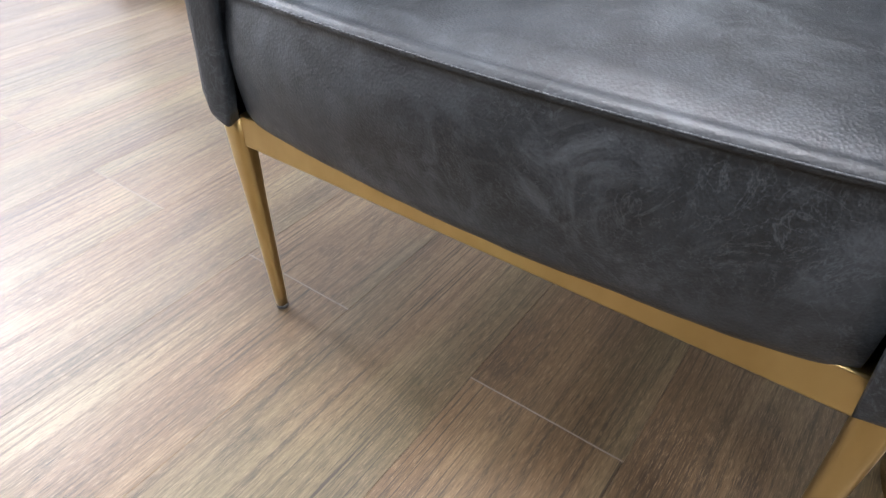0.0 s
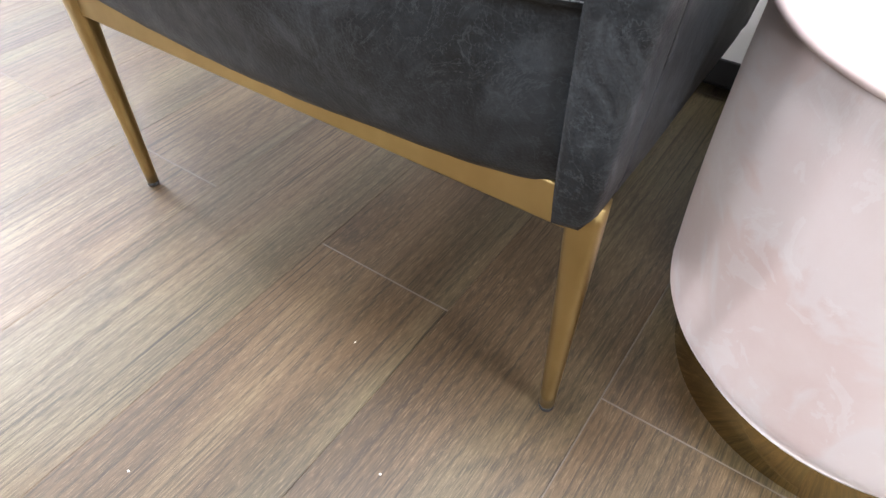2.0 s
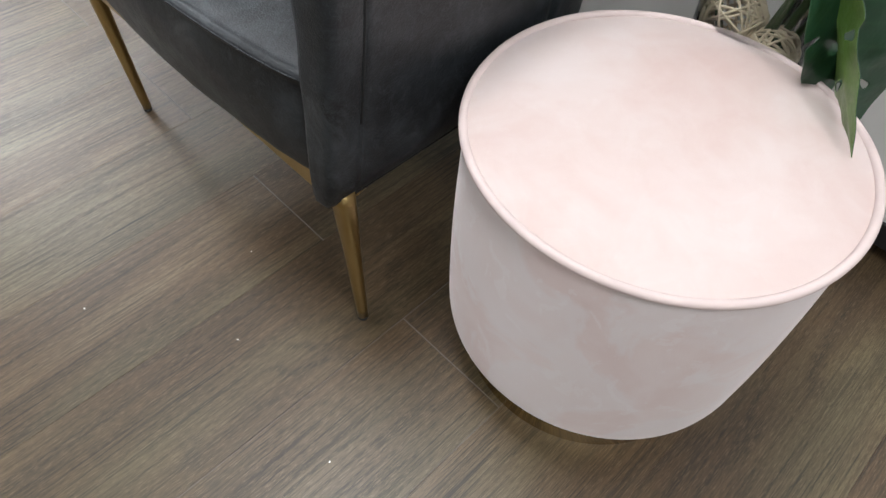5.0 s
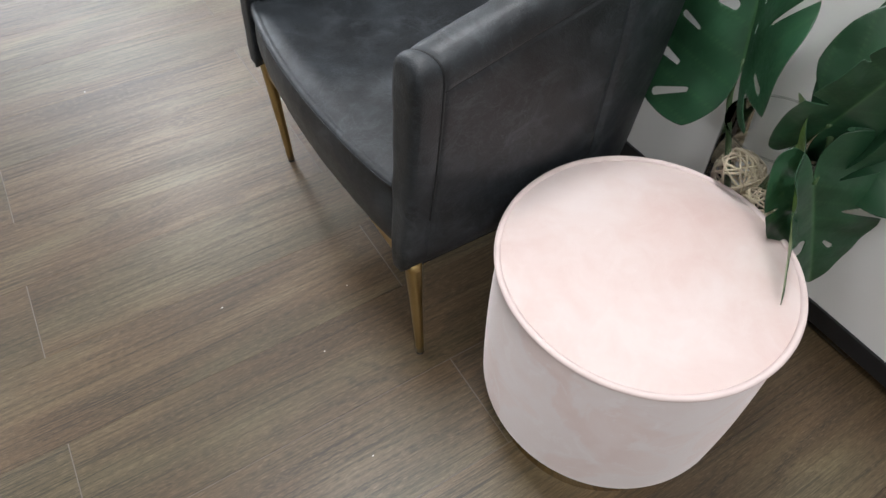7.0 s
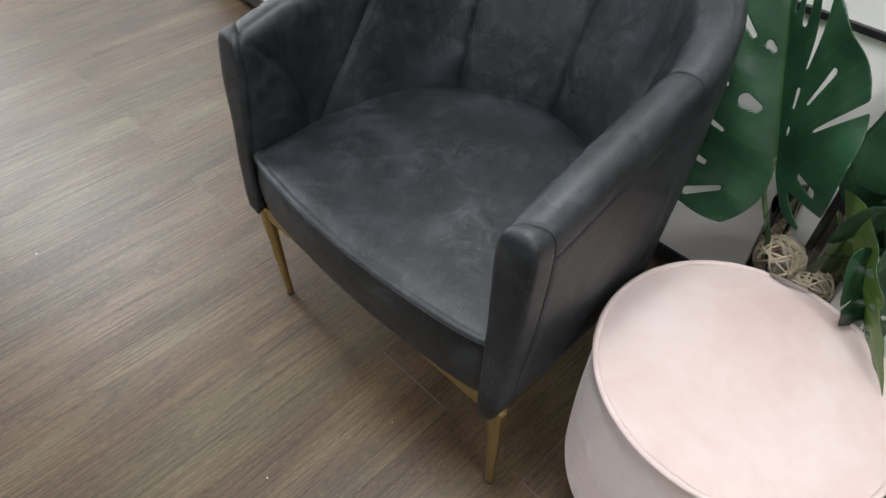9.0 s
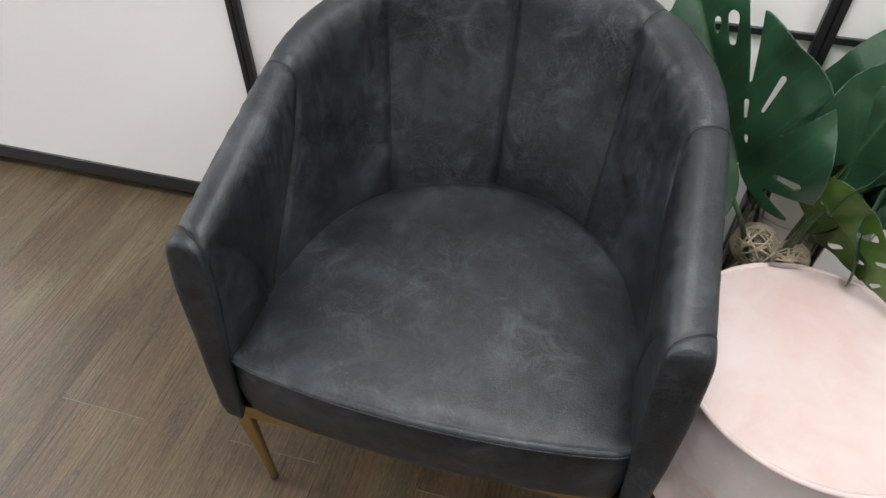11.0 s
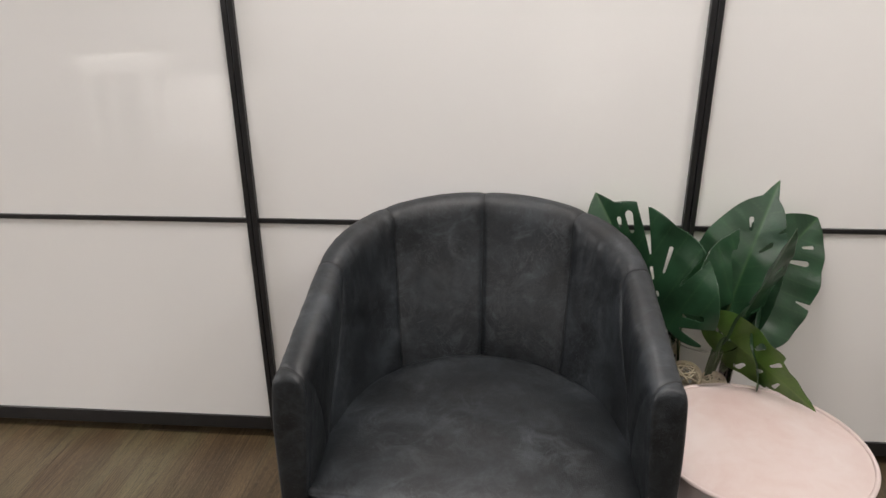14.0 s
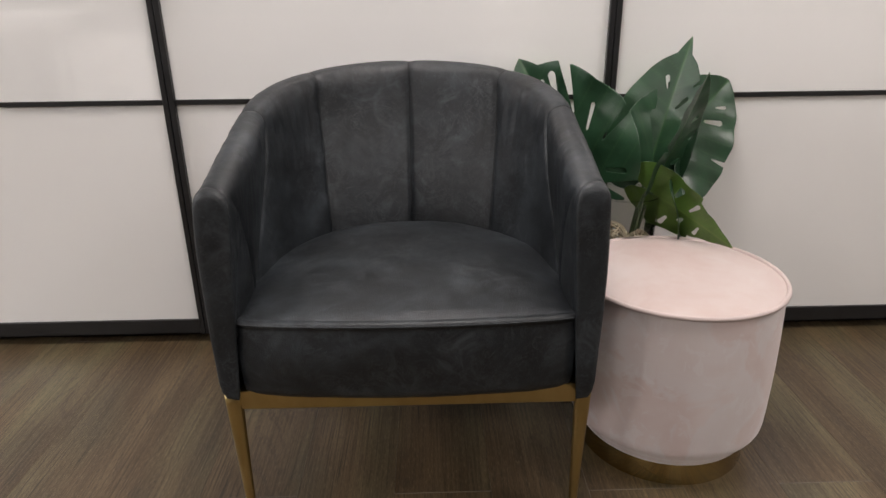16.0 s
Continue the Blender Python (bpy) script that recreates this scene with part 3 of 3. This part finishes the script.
def stitches(line, mat_radius=0.0010, length=0.0048, gap=0.0026):
    """Short threads along a line of points."""
    bm = bmesh.new()
    pts = [Vector(p) for p in line]
    acc, draw, start = 0.0, True, pts[0]
    for a, b in zip(pts, pts[1:]):
        seg = (b - a).length
        pos = 0.0
        while pos < seg:
            step = length + gap
            p, q = a + (b - a) * (pos / seg), a + (b - a) * (min(seg, pos + length) / seg)
            if (q - p).length > length * 0.4:
                d = (q - p).normalized()
                up = Vector((0, 0, mat_radius))
                side = d.cross(Vector((0, 0, 1))).normalized() * mat_radius
                vs = [bm.verts.new(v) for v in (p + side, p - side, p + up, q + side, q - side, q + up)]
                for f in ((0, 3, 5, 2), (1, 2, 5, 4), (0, 1, 4, 3), (0, 2, 1), (3, 4, 5)):
                    bm.faces.new([vs[i] for i in f])
            pos += step
    return bm


chair = tagged(empty("tub_armchair", 0, 0, 0), "dark blue-grey distressed leather tub armchair on brass legs", "armchair")
for q0, q1 in zip(SEAMS, SEAMS[1:]):
    arm = abs(q0) == 1 or abs(q1) == 1
    rows = shell_panel(q0, q1, 110 if arm else 56)
    panel = part("armrest" if arm else "back_panel", sheet(rows), LEATHER, chair)
    if q0 > -1:                                            # the sewn line where two panels meet
        over = NO - 7 if abs(q0) > 0.5 else NO
        part("seam", tube(rows[0][over:-4], 0.0013, 6), THREAD, panel, "dark sewn seam")
    if arm:
        part("seam", tube([r[NO - 5] for r in rows[::2]], 0.0013, 6), THREAD, panel, "dark sewn seam")
for s in (-1, 1):
    front = part("arm_front", arm_front(s), LEATHER, chair)
    part("seam", front_welt(s), THREAD, front, "dark sewn seam")
part("seat_cushion", seat_cushion(), LEATHER, chair)
line = [(SEAT_W * u, seat_front(u) + 0.0002, 0.4196 + seat_lift(u)) for u in [-1 + 2 * i / 120 for i in range(121)]]
part("stitching", stitches(line), PALE_THREAD, chair, "grey stitched seam along the seat edge")
bottom = [around(q / 40, A_OUT - 0.016, B_OUT - 0.06, Y_OUT, 0.0) for q in range(-40, 41)]
bm = bmesh.new()
lo = [bm.verts.new((x, y, 0.272)) for x, y in bottom]
hi = [bm.verts.new((x, y, 0.284)) for x, y in bottom]
bm.faces.new(lo), bm.faces.new(hi)
for i in range(len(lo)):
    k = (i + 1) % len(lo)
    bm.faces.new((lo[i], lo[k], hi[k], hi[i]))
part("underside", bm, DARK, chair, "black cloth underside", smooth=False)
part("front_rail", box(-0.293, 0.293, -0.014, 0.010, 0.2505, 0.288), BRASS, chair, bevel=0.002)
part("back_rail", box(-0.19, 0.19, 0.490, 0.516, 0.254, 0.2715), BRASS, chair, bevel=0.002)
for s in (-1, 1):
    bm = bmesh.new()
    vs = box_into(bm, -0.011, 0.011, 0.012, 0.495, 0.254, 0.2715)
    for v in vs:
        v.co.x += s * (0.296 + (0.195 - 0.296) * (v.co.y / 0.495))
    part("side_rail", bm, BRASS, chair, bevel=0.002)
for s in (-1, 1):
    for x, y, dx, dy in ((0.305, 0.002, 0.000, -0.010), (0.205, 0.520, -0.01, -0.016)):
        leg = part("leg", taper_leg(s * x, y, 0.283 if y < 0.1 else 0.2715, s * dx, dy), BRASS, chair)
        part("foot_glide", lathe([(0, 0.0), (0.0072, 0.0), (0.0078, 0.002), (0.0078, 0.006), (0, 0.006)], 16, None, s * x, y), RUBBER, leg, "dark rubber foot")

for s in (-1, 1):
    part("bolt", lathe([(0, 0.0), (0.0038, 0.0), (0.0038, 0.0022), (0.0024, 0.0036), (0, 0.0040)], 14, None, s * 0.283, -0.002), BRASS, chair).location = (0, 0, 0.2465)

# ---- round velvet pouffe ----
OX, OY, OR, OT = 0.543, 0.222, 0.203, 0.392
pouffe = tagged(empty("pouffe", OX, OY, 0), "round blush pink velvet pouffe on a brass plinth", "pouffe")


def body_r(z):
    f = (z - 0.05) / (OT - 0.05)
    return OR * (0.985 + 0.022 * math.sin(math.pi * min(1, f * 1.05))) - 0.026 * (1 - smoothstep(f / 0.16)) ** 1.6


prof = [(0.150, 0.0500), (0.158, 0.0502)] + [(body_r(0.05 + (OT - 0.055) * i / 40), 0.05 + (OT - 0.055) * i / 40) for i in range(41)]
part("body", lathe(prof, 96, wobble=lambda a, r, z: 0.0), VELVET, pouffe)
top = [(0.0, OT + 0.014)] + [(0.201 * i / 16, OT + 0.014 - 0.017 * (i / 16) ** 3.2) for i in range(1, 17)]
part("top_cushion", lathe(top, 96, wobble=lambda a, r, z: 0.0018 * noise.noise(Vector((r * math.cos(a) * 9, r * math.sin(a) * 9, 1)))), VELVET_TOP, pouffe)
ring = [((OR - 0.001) * math.cos(a), (OR - 0.001) * math.sin(a), OT - 0.003 + 0.001 * math.sin(3 * a)) for a in [2 * math.pi * i / 120 for i in range(120)]]
part("piping", tube(ring, 0.0048, 10, closed=True), PIPING, pouffe, "pale pink piped edge")
part("plinth", lathe([(0, 0.0), (0.1715, 0.0), (0.1725, 0.001), (0.1725, 0.0495), (0, 0.0495)], 96), POLISHED, pouffe, "polished brass plinth ring", bevel=0.001)

# ---- vase with monstera ----
VX, VY = 0.503, 0.482
vase = tagged(empty("glass_vase", VX, VY, 0), "tall clear glass vase standing behind the pouffe", "vase")
outer = [(0.0, 0.0), (0.056, 0.0), (0.060, 0.004)] + [(0.060 + 0.016 * (i / 20) ** 1.2, 0.004 + 0.476 * i / 20) for i in range(1, 21)]
part("vessel", lathe(outer, 72), GLASS, vase)
part("rim", tube([(0.0762 * math.cos(t), 0.0762 * math.sin(t), 0.480) for t in [2 * math.pi * i / 72 for i in range(72)]], 0.0014, 8, closed=True), GLASS, vase)
part("base", lathe([(0.0, 0.004), (0.054, 0.004), (0.057, 0.010), (0.054, 0.015), (0.0, 0.015)], 48), GLASS, vase)

for bx, by, bz, br in ((-0.014, -0.008, 0.060, 0.041), (0.010, 0.010, 0.135, 0.041), (-0.012, -0.006, 0.210, 0.041), (0.012, 0.008, 0.287, 0.041), (-0.028, 0.004, 0.366, 0.041), (0.034, -0.006, 0.357, 0.032)):
    bm = bmesh.new()
    for k in range(26):
        ax = Vector((random.gauss(0, 1), random.gauss(0, 1), random.gauss(0, 1))).normalized()
        p = ax.orthogonal().normalized()
        q = ax.cross(p)
        rr = br * random.uniform(0.90, 0.99)
        lift = br * random.uniform(-0.3, 0.3)
        rr = math.sqrt(max(1e-6, rr * rr - lift * lift))
        tube([ax * lift + (p * math.cos(t) + q * math.sin(t)) * rr for t in [2 * math.pi * i / 28 for i in range(28)]], 0.0018, 5, closed=True, bm=bm)
    ball = part("rattan_ball", bm, RATTAN)
    ball.location = (VX + bx, VY + by, bz)
    tagged(ball, "woven bleached rattan ball inside the glass vase", "rattan ball", "rattan balls in the vase")


LEAF_SHAPE = ((0, 1.0), (12, 0.90), (30, 0.76), (55, 0.66), (80, 0.61), (105, 0.57), (130, 0.50), (150, 0.40), (165, 0.26), (175, 0.12), (180, 0.03))


def leaf_fields(slits, holes, widths, shape):
    """The outline of a split leaf: the stalk joins at (0, 0), the tip is at (0, 1)."""

    def radius(deg):
        for (a, ra), (b, rb) in zip(shape, shape[1:]):
            if deg <= b:
                return ra + (rb - ra) * (deg - a) / (b - a)
        return 0.03

    def capsule(x, y, ax, ay, bx, by, ra, rb):
        dx, dy = bx - ax, by - ay
        t = max(0, min(1, ((x - ax) * dx + (y - ay) * dy) / (dx * dx + dy * dy)))
        return math.hypot(x - ax - dx * t, y - ay - dy * t) - (ra + (rb - ra) * t)

    def field(x, y):
        wide = widths[1] if x > 0 else widths[0]
        xs = x / wide
        r = math.hypot(xs, y)
        f = r - radius(math.degrees(math.atan2(abs(xs), y)))
        s = 1 if x > 0 else -1
        for side, ax, ay, bx, by, rb in slits:
            if side == s:
                f = max(f, -capsule(abs(x), y, ax, ay, bx, by, 0.007, rb))
        for side, hx, hy, dx, dy, hr in holes:
            if side == s:
                f = max(f, -capsule(abs(x), y, hx - dx, hy - dy, hx + dx, hy + dy, hr * 0.6, hr))
        return f
    return field


def leaf_mesh(slits, holes, wide, shape, length, cup, droop, roll, n=120):
    widths = wide if isinstance(wide, tuple) else (wide, wide)
    wide = max(widths)
    f = leaf_fields(slits, holes, widths, shape)
    bm = bmesh.new()
    vein = []
    cache = {}
    xs = [(-0.80 + 1.6 * i / n) * max(wide, 0.6) for i in range(n + 1)]
    ys = [-0.52 + 1.56 * j / n for j in range(n + 1)]
    val = [[f(x, y) for y in ys] for x in xs]

    def place(x, y):
        a = abs(x)
        bend = droop * (max(0, y) ** 2) * 0.5 + droop * 0.25 * min(0, y) ** 2
        z = cup * a * (1 - 0.55 * a) - bend + roll * x * y + 0.055 * math.sin(8 * y + 5 * x) * a + 0.030 * math.sin(17 * y - 6 * x + 1) * a * a + 0.006 * math.cos(21 * (y - 0.5 * a)) * min(1, a * 6)
        yy = y * (1 - 0.16 * abs(droop) * abs(y))
        return Vector((x * (1 - 0.25 * abs(cup)), yy, z)) * length

    def vert(key, x, y):
        if key not in cache:
            cache[key] = bm.verts.new(place(x, y))
            a = abs(x)
            mid = math.exp(-(a / 0.011) ** 2)
            lat = ((y - 0.5 * a) / 0.145) % 1.0
            lat = min(lat, 1 - lat)
            vein.append(max(mid, 0.45 * math.exp(-(lat / 0.035) ** 2)))
        return cache[key]

    for i in range(n):
        for j in range(n):
            c = [(i, j), (i + 1, j), (i + 1, j + 1), (i, j + 1)]
            for tri in ((c[0], c[1], c[2]), (c[0], c[2], c[3])):
                poly = []
                for k in range(3):
                    p, q = tri[k], tri[(k + 1) % 3]
                    fp, fq = val[p[0]][p[1]], val[q[0]][q[1]]
                    if fp < 0:
                        poly.append(vert(p, xs[p[0]], ys[p[1]]))
                    if (fp < 0) != (fq < 0):
                        t = fp / (fp - fq)
                        lo_, hi_ = min(p, q), max(p, q)
                        poly.append(vert((lo_, hi_), xs[p[0]] + (xs[q[0]] - xs[p[0]]) * t, ys[p[1]] + (ys[q[1]] - ys[p[1]]) * t))
                if len(poly) >= 3:
                    try:
                        bm.faces.new(poly)
                    except ValueError:
                        pass
    return bm, vein


plant = tagged(empty("monstera_plant", VX, VY, 0.02), "green monstera stems with split leaves in the vase", "plant")


def monstera(name, attach, tip, facing, wide, slits, holes, mat, cup=0.15, droop=0.3, roll=0.0, label="", stem=(), shape=LEAF_SHAPE):
    """A leaf from where the stalk joins it to its tip; facing: the way its upper side looks."""
    attach, tip = Vector(attach), Vector(tip)
    y = (tip - attach)
    length = y.length
    y.normalize()
    z = Vector(facing)
    z = (z - y * z.dot(y)).normalized()
    x = y.cross(z)
    bm, vein = leaf_mesh(slits, holes, wide, shape, length, cup, droop, roll)
    me = bpy.data.meshes.new(name)
    bm.to_mesh(me)
    bm.free()
    at = me.attributes.new("vein", "FLOAT", "POINT")
    at.data.foreach_set("value", vein)
    ob = finish(new(name, me), mat)
    ob.data.materials.append(LEAF_UNDER)
    m = Matrix((x, y, z)).transposed().to_4x4()
    m.translation = attach
    ob.parent = plant
    ob.matrix_basis = plant.matrix_world.inverted() @ m
    sol = ob.modifiers.new("thickness", "SOLIDIFY")
    sol.thickness, sol.offset, sol.material_offset = 0.0007, -1, 1
    if label:
        tagged(ob, label)
    if stem:
        pts = spline([*stem, attach], 26)
        st = part("stem", tube([p - Vector((VX, VY, 0.02)) for p in pts], lambda t: 0.0062 - 0.0028 * t, 8), STEM, plant)
    return ob


# slits: side, from (x, y) to (x, y), half width at the rim; holes: side, place, half length (x, y), radius
S_BIG = [(1, 0.19, 0.40, 0.37, 0.86, 0.055), (1, 0.30, 0.12, 0.72, 0.26, 0.030), (-1, 0.30, 0.52, 0.66, 0.80, 0.05), (1, 0.12, -0.16, 0.42, -0.42, 0.13)]
H_BIG = [(1, 0.16, 0.67, 0.02, 0.055, 0.034), (1, 0.075, 0.71, 0.008, 0.025, 0.020), (1, 0.29, 0.31, 0.07, 0.065, 0.016), (1, 0.13, 0.27, 0.015, 0.04, 0.014),
         (1, 0.09, 0.12, 0.004, 0.014, 0.013), (1, 0.26, -0.12, 0.06, -0.035, 0.020), (-1, 0.13, 0.26, 0.030, 0.020, 0.036), (-1, 0.18, 0.64, 0.03, 0.05, 0.020),
         (-1, 0.06, 0.53, 0.015, 0.018, 0.018), (-1, 0.27, 0.39, 0.02, 0.03, 0.016), (-1, 0.32, 0.17, 0.05, 0.035, 0.017), (-1, 0.43, 0.0, 0.06, 0.03, 0.020), (-1, 0.36, -0.17, 0.09, -0.01, 0.022)]
BIG_SHAPE = ((0, 1.0), (8, 0.87), (21, 0.84), (31, 0.79), (45, 0.71), (63, 0.68), (80, 0.60), (105, 0.52), (130, 0.45), (148, 0.40), (163, 0.25), (174, 0.10), (180, 0.02))
S_TALL = [(1, 0.16, 0.62, 0.50, 0.92, 0.05), (1, 0.18, 0.34, 0.60, 0.56, 0.05)]
H_TALL = [(-1, 0.07, 0.62, 0.015, 0.04, 0.018), (-1, 0.12, 0.44, 0.01, 0.035, 0.022), (1, 0.10, 0.48, 0.03, 0.04, 0.016)]
TALL_SHAPE = ((0, 1.0), (6, 0.86), (15, 0.82), (28, 0.74), (50, 0.62), (80, 0.56), (105, 0.50), (130, 0.40), (150, 0.30), (165, 0.18), (180, 0.03))
S_WING = [(1, 0.40, 0.30, 0.76, 0.44, 0.06), (-1, 0.40, 0.40, 0.70, 0.62, 0.04)]
H_WING = [(1, 0.16, 0.56, 0.06, 0.045, 0.026), (1, 0.12, 0.72, 0.03, 0.03, 0.018), (-1, 0.18, 0.30, 0.05, 0.03, 0.022)]
S_FOLD = [(-1, 0.14, 0.16, 0.62, 0.24, 0.09), (-1, 0.18, 0.52, 0.52, 0.70, 0.06), (1, 0.20, 0.30, 0.62, 0.50, 0.05)]
H_FOLD = [(1, 0.14, 0.06, 0.04, 0.02, 0.032), (1, 0.16, 0.52, 0.03, 0.03, 0.02)]
H_YOUNG = [(1, 0.19, 0.26, 0.055, 0.02, 0.036), (1, 0.13, 0.47, 0.055, 0.03, 0.024), (-1, 0.13, 0.38, 0.035, -0.015, 0.028), (-1, 0.12, 0.58, 0.05, -0.01, 0.022), (-1, 0.28, 0.20, 0.06, -0.02, 0.030)]
YOUNG_SHAPE = ((0, 1.0), (7, 0.84), (20, 0.66), (32, 0.60), (38, 0.64), (60, 0.54), (90, 0.48), (120, 0.44), (145, 0.40), (162, 0.26), (174, 0.10), (180, 0.02))
S_LOW = [(1, 0.20, 0.42, 0.62, 0.62, 0.06), (1, 0.26, 0.06, 0.66, 0.14, 0.05), (-1, 0.18, 0.30, 0.62, 0.46, 0.10), (-1, 0.16, 0.02, 0.60, 0.02, 0.09)]
H_LOW = [(1, 0.10, 0.54, 0.02, 0.03, 0.040), (-1, 0.10, 0.60, 0.02, 0.03, 0.02)]
monstera("leaf", (0.397, 0.501, 0.525), (0.258, 0.634, 0.772), (-0.364, -0.889, 0.276), (1.16, 0.96), S_BIG, H_BIG, LEAF, 0.46, 0.04, stem=[(0.505, 0.49, 0.04), (0.495, 0.485, 0.25), (0.445, 0.478, 0.40), (0.405, 0.490, 0.47)], shape=BIG_SHAPE)
monstera("leaf", (0.572, 0.535, 0.540), (0.645, 0.573, 0.828), (-0.62, -0.74, 0.27), (0.80, 0.60), S_TALL, H_TALL, LEAF, 0.22, 0.10, 0.10, stem=[(0.505, 0.50, 0.04), (0.52, 0.50, 0.30), (0.55, 0.520, 0.46)], shape=TALL_SHAPE)
monstera("leaf", (0.602, 0.545, 0.560), (0.786, 0.645, 0.716), (0.08, -0.95, 0.30), (0.86, 0.96), S_WING, H_WING, LEAF, 0.14, 0.06, -0.08, stem=[(0.51, 0.505, 0.04), (0.53, 0.51, 0.30), (0.575, 0.530, 0.46)])
monstera("leaf", (0.553, 0.448, 0.488), (0.700, 0.312, 0.407), (0.738, 0.589, 0.332), (0.86, 0.78), [], H_YOUNG, LEAF, 0.10, 0.10, label="young leaf, paler green underside brightened as if lit through", stem=[(0.51, 0.48, 0.04), (0.52, 0.478, 0.30), (0.538, 0.465, 0.47)], shape=YOUNG_SHAPE)
monstera("leaf", (0.572, 0.448, 0.552), (0.648, 0.436, 0.757), (0.687, -0.671, -0.10), (0.46, 0.62), S_FOLD, H_FOLD, LEAF, 0.16, 0.06, stem=[(0.50, 0.475, 0.04), (0.51, 0.478, 0.30), (0.545, 0.470, 0.49)])
monstera("leaf", (0.600, 0.432, 0.478), (0.664, 0.480, 0.290), (0.89, -0.43, 0.15), (0.86, 0.58), S_LOW, H_LOW, LEAF, 0.14, 0.10, 0.10, stem=[(0.515, 0.485, 0.04), (0.53, 0.49, 0.32), (0.565, 0.470, 0.51), (0.588, 0.448, 0.515)])

# ---- things behind, seen mirrored in the glossy doors ----
table = tagged(empty("side_table", -2.95, -3.0, 0), "white painted wooden side table with straight legs", "table")
part("tabletop", box(-0.30, 0.30, -0.22, 0.22, 0.735, 0.775), WHITE, table, bevel=0.004)
part("apron", box(-0.27, 0.27, -0.19, 0.19, 0.665, 0.735), WHITE, table, bevel=0.002)
for lx in (-0.25, 0.25):
    for ly in (-0.17, 0.17):
        part("leg", box(lx - 0.022, lx + 0.022, ly - 0.022, ly + 0.022, 0, 0.665), WHITE, table, bevel=0.003)
cabinet = tagged(empty("low_cabinet", -2.35, -3.35, 0), "low white cabinet standing on the plank floor", "cabinet")
part("body", box(-0.42, 0.42, -0.2, 0.2, 0.04, 0.56), WHITE, cabinet, bevel=0.004)
part("plinth", box(-0.40, 0.40, -0.18, 0.18, 0, 0.04), WHITE, cabinet)
for lx in (-0.21, 0.21):
    part("door", box(lx - 0.205, lx + 0.205, 0.2, 0.218, 0.05, 0.55), WHITE, cabinet, bevel=0.003)
side = tagged(empty("ladder_back_chair", 0.69, -3.15, 0), "white painted ladder-back dining chair", "chair")
for lx in (-0.2, 0.2):
    part("back_post", tube([(lx, 0.17, 0), (lx, 0.18, 0.45), (lx * 1.06, 0.22, 0.95)], 0.017, 10), WHITE, side)
    part("leg", tube([(lx, -0.19, 0), (lx, -0.18, 0.43)], 0.017, 10), WHITE, side)
part("seat", box(-0.22, 0.22, -0.21, 0.20, 0.43, 0.47), WHITE, side, bevel=0.01)
for z in (0.66, 0.79, 0.92):
    part("slat", box(-0.2, 0.2, 0.185 + (z - 0.45) * 0.07, 0.203 + (z - 0.45) * 0.07, z - 0.025, z + 0.025), WHITE, side, bevel=0.005)

# ---- crumbs on the boards ----
CRUMBS = [(0.096, -0.048), (0.020, -0.283), (0.213, -0.152), (0.440, -0.168), (-0.818, -0.359)]
for cx, cy in CRUMBS:
    bm = bmesh.new()
    bmesh.ops.create_icosphere(bm, subdivisions=1, radius=0.0013)
    for v in bm.verts:
        v.co *= random.uniform(0.6, 1.25)
        v.co.z *= 0.6
    crumb = part("crumb", bm, CRUMB, smooth=False)
    crumb.location = (cx, cy, 0.0008)
    crumb.rotation_euler = (0, 0, random.uniform(0, 6))
    tagged(crumb, "tiny pale crumb lying on the plank floor", "crumb", "crumbs on the floor")

# ---- floor boards ----
PW, PL, GAP = 0.1925, 1.285, 0.0002
boards = {}


def board_mesh(w, l, pale=False):
    key = (round(w, 3), round(l, 3), pale)
    if key not in boards:
        bm = bmesh.new()
        c, e = 0.0013 if pale else 0.0003, 0.0010
        lowv = [bm.verts.new((x, y, -0.006)) for x, y in ((0, 0), (w, 0), (w, l), (0, l))]
        mid = [bm.verts.new((x, y, -0.0004)) for x, y in ((0, 0), (w, 0), (w, l), (0, l))]
        hiv = [bm.verts.new((x, y, 0)) for x, y in ((c, e), (w - c, e), (w - c, l - e), (c, l - e))]
        bm.faces.new(hiv)
        for a, b in ((lowv, mid), (mid, hiv)):
            for i in range(4):
                k = (i + 1) % 4
                face = bm.faces.new((a[i], a[k], b[k], b[i]))
                face.material_index = 1 if (pale or i in (0, 2)) and b is hiv else 0
        me = bpy.data.meshes.new("board")
        bm.to_mesh(me)
        bm.free()
        me.materials.append(OAK)
        me.materials.append(BOARD_EDGE)
        boards[key] = me
    return boards[key]


k0, k1 = math.floor((X0 - 0.154) / PW), math.ceil((X1 - 0.154) / PW)
for k in range(k0, k1):
    xa, xb = max(X0, 0.154 + PW * k), min(X1, 0.154 + PW * (k + 1))
    start = (0.045 if k % 2 else -0.597) + random.uniform(-0.008, 0.008)
    y = start - PL * 5
    while y < Y1:
        ya, yb = max(Y0, y), min(Y1, y + PL)
        if yb - ya > 0.02 and xb - xa > 0.02:
            ob = new("board", board_mesh(xb - xa - GAP, yb - ya - GAP, k == 1))
            ob.location = (xa + GAP / 2, ya + GAP / 2, 0)
            ob.parent = floor
        y += PL
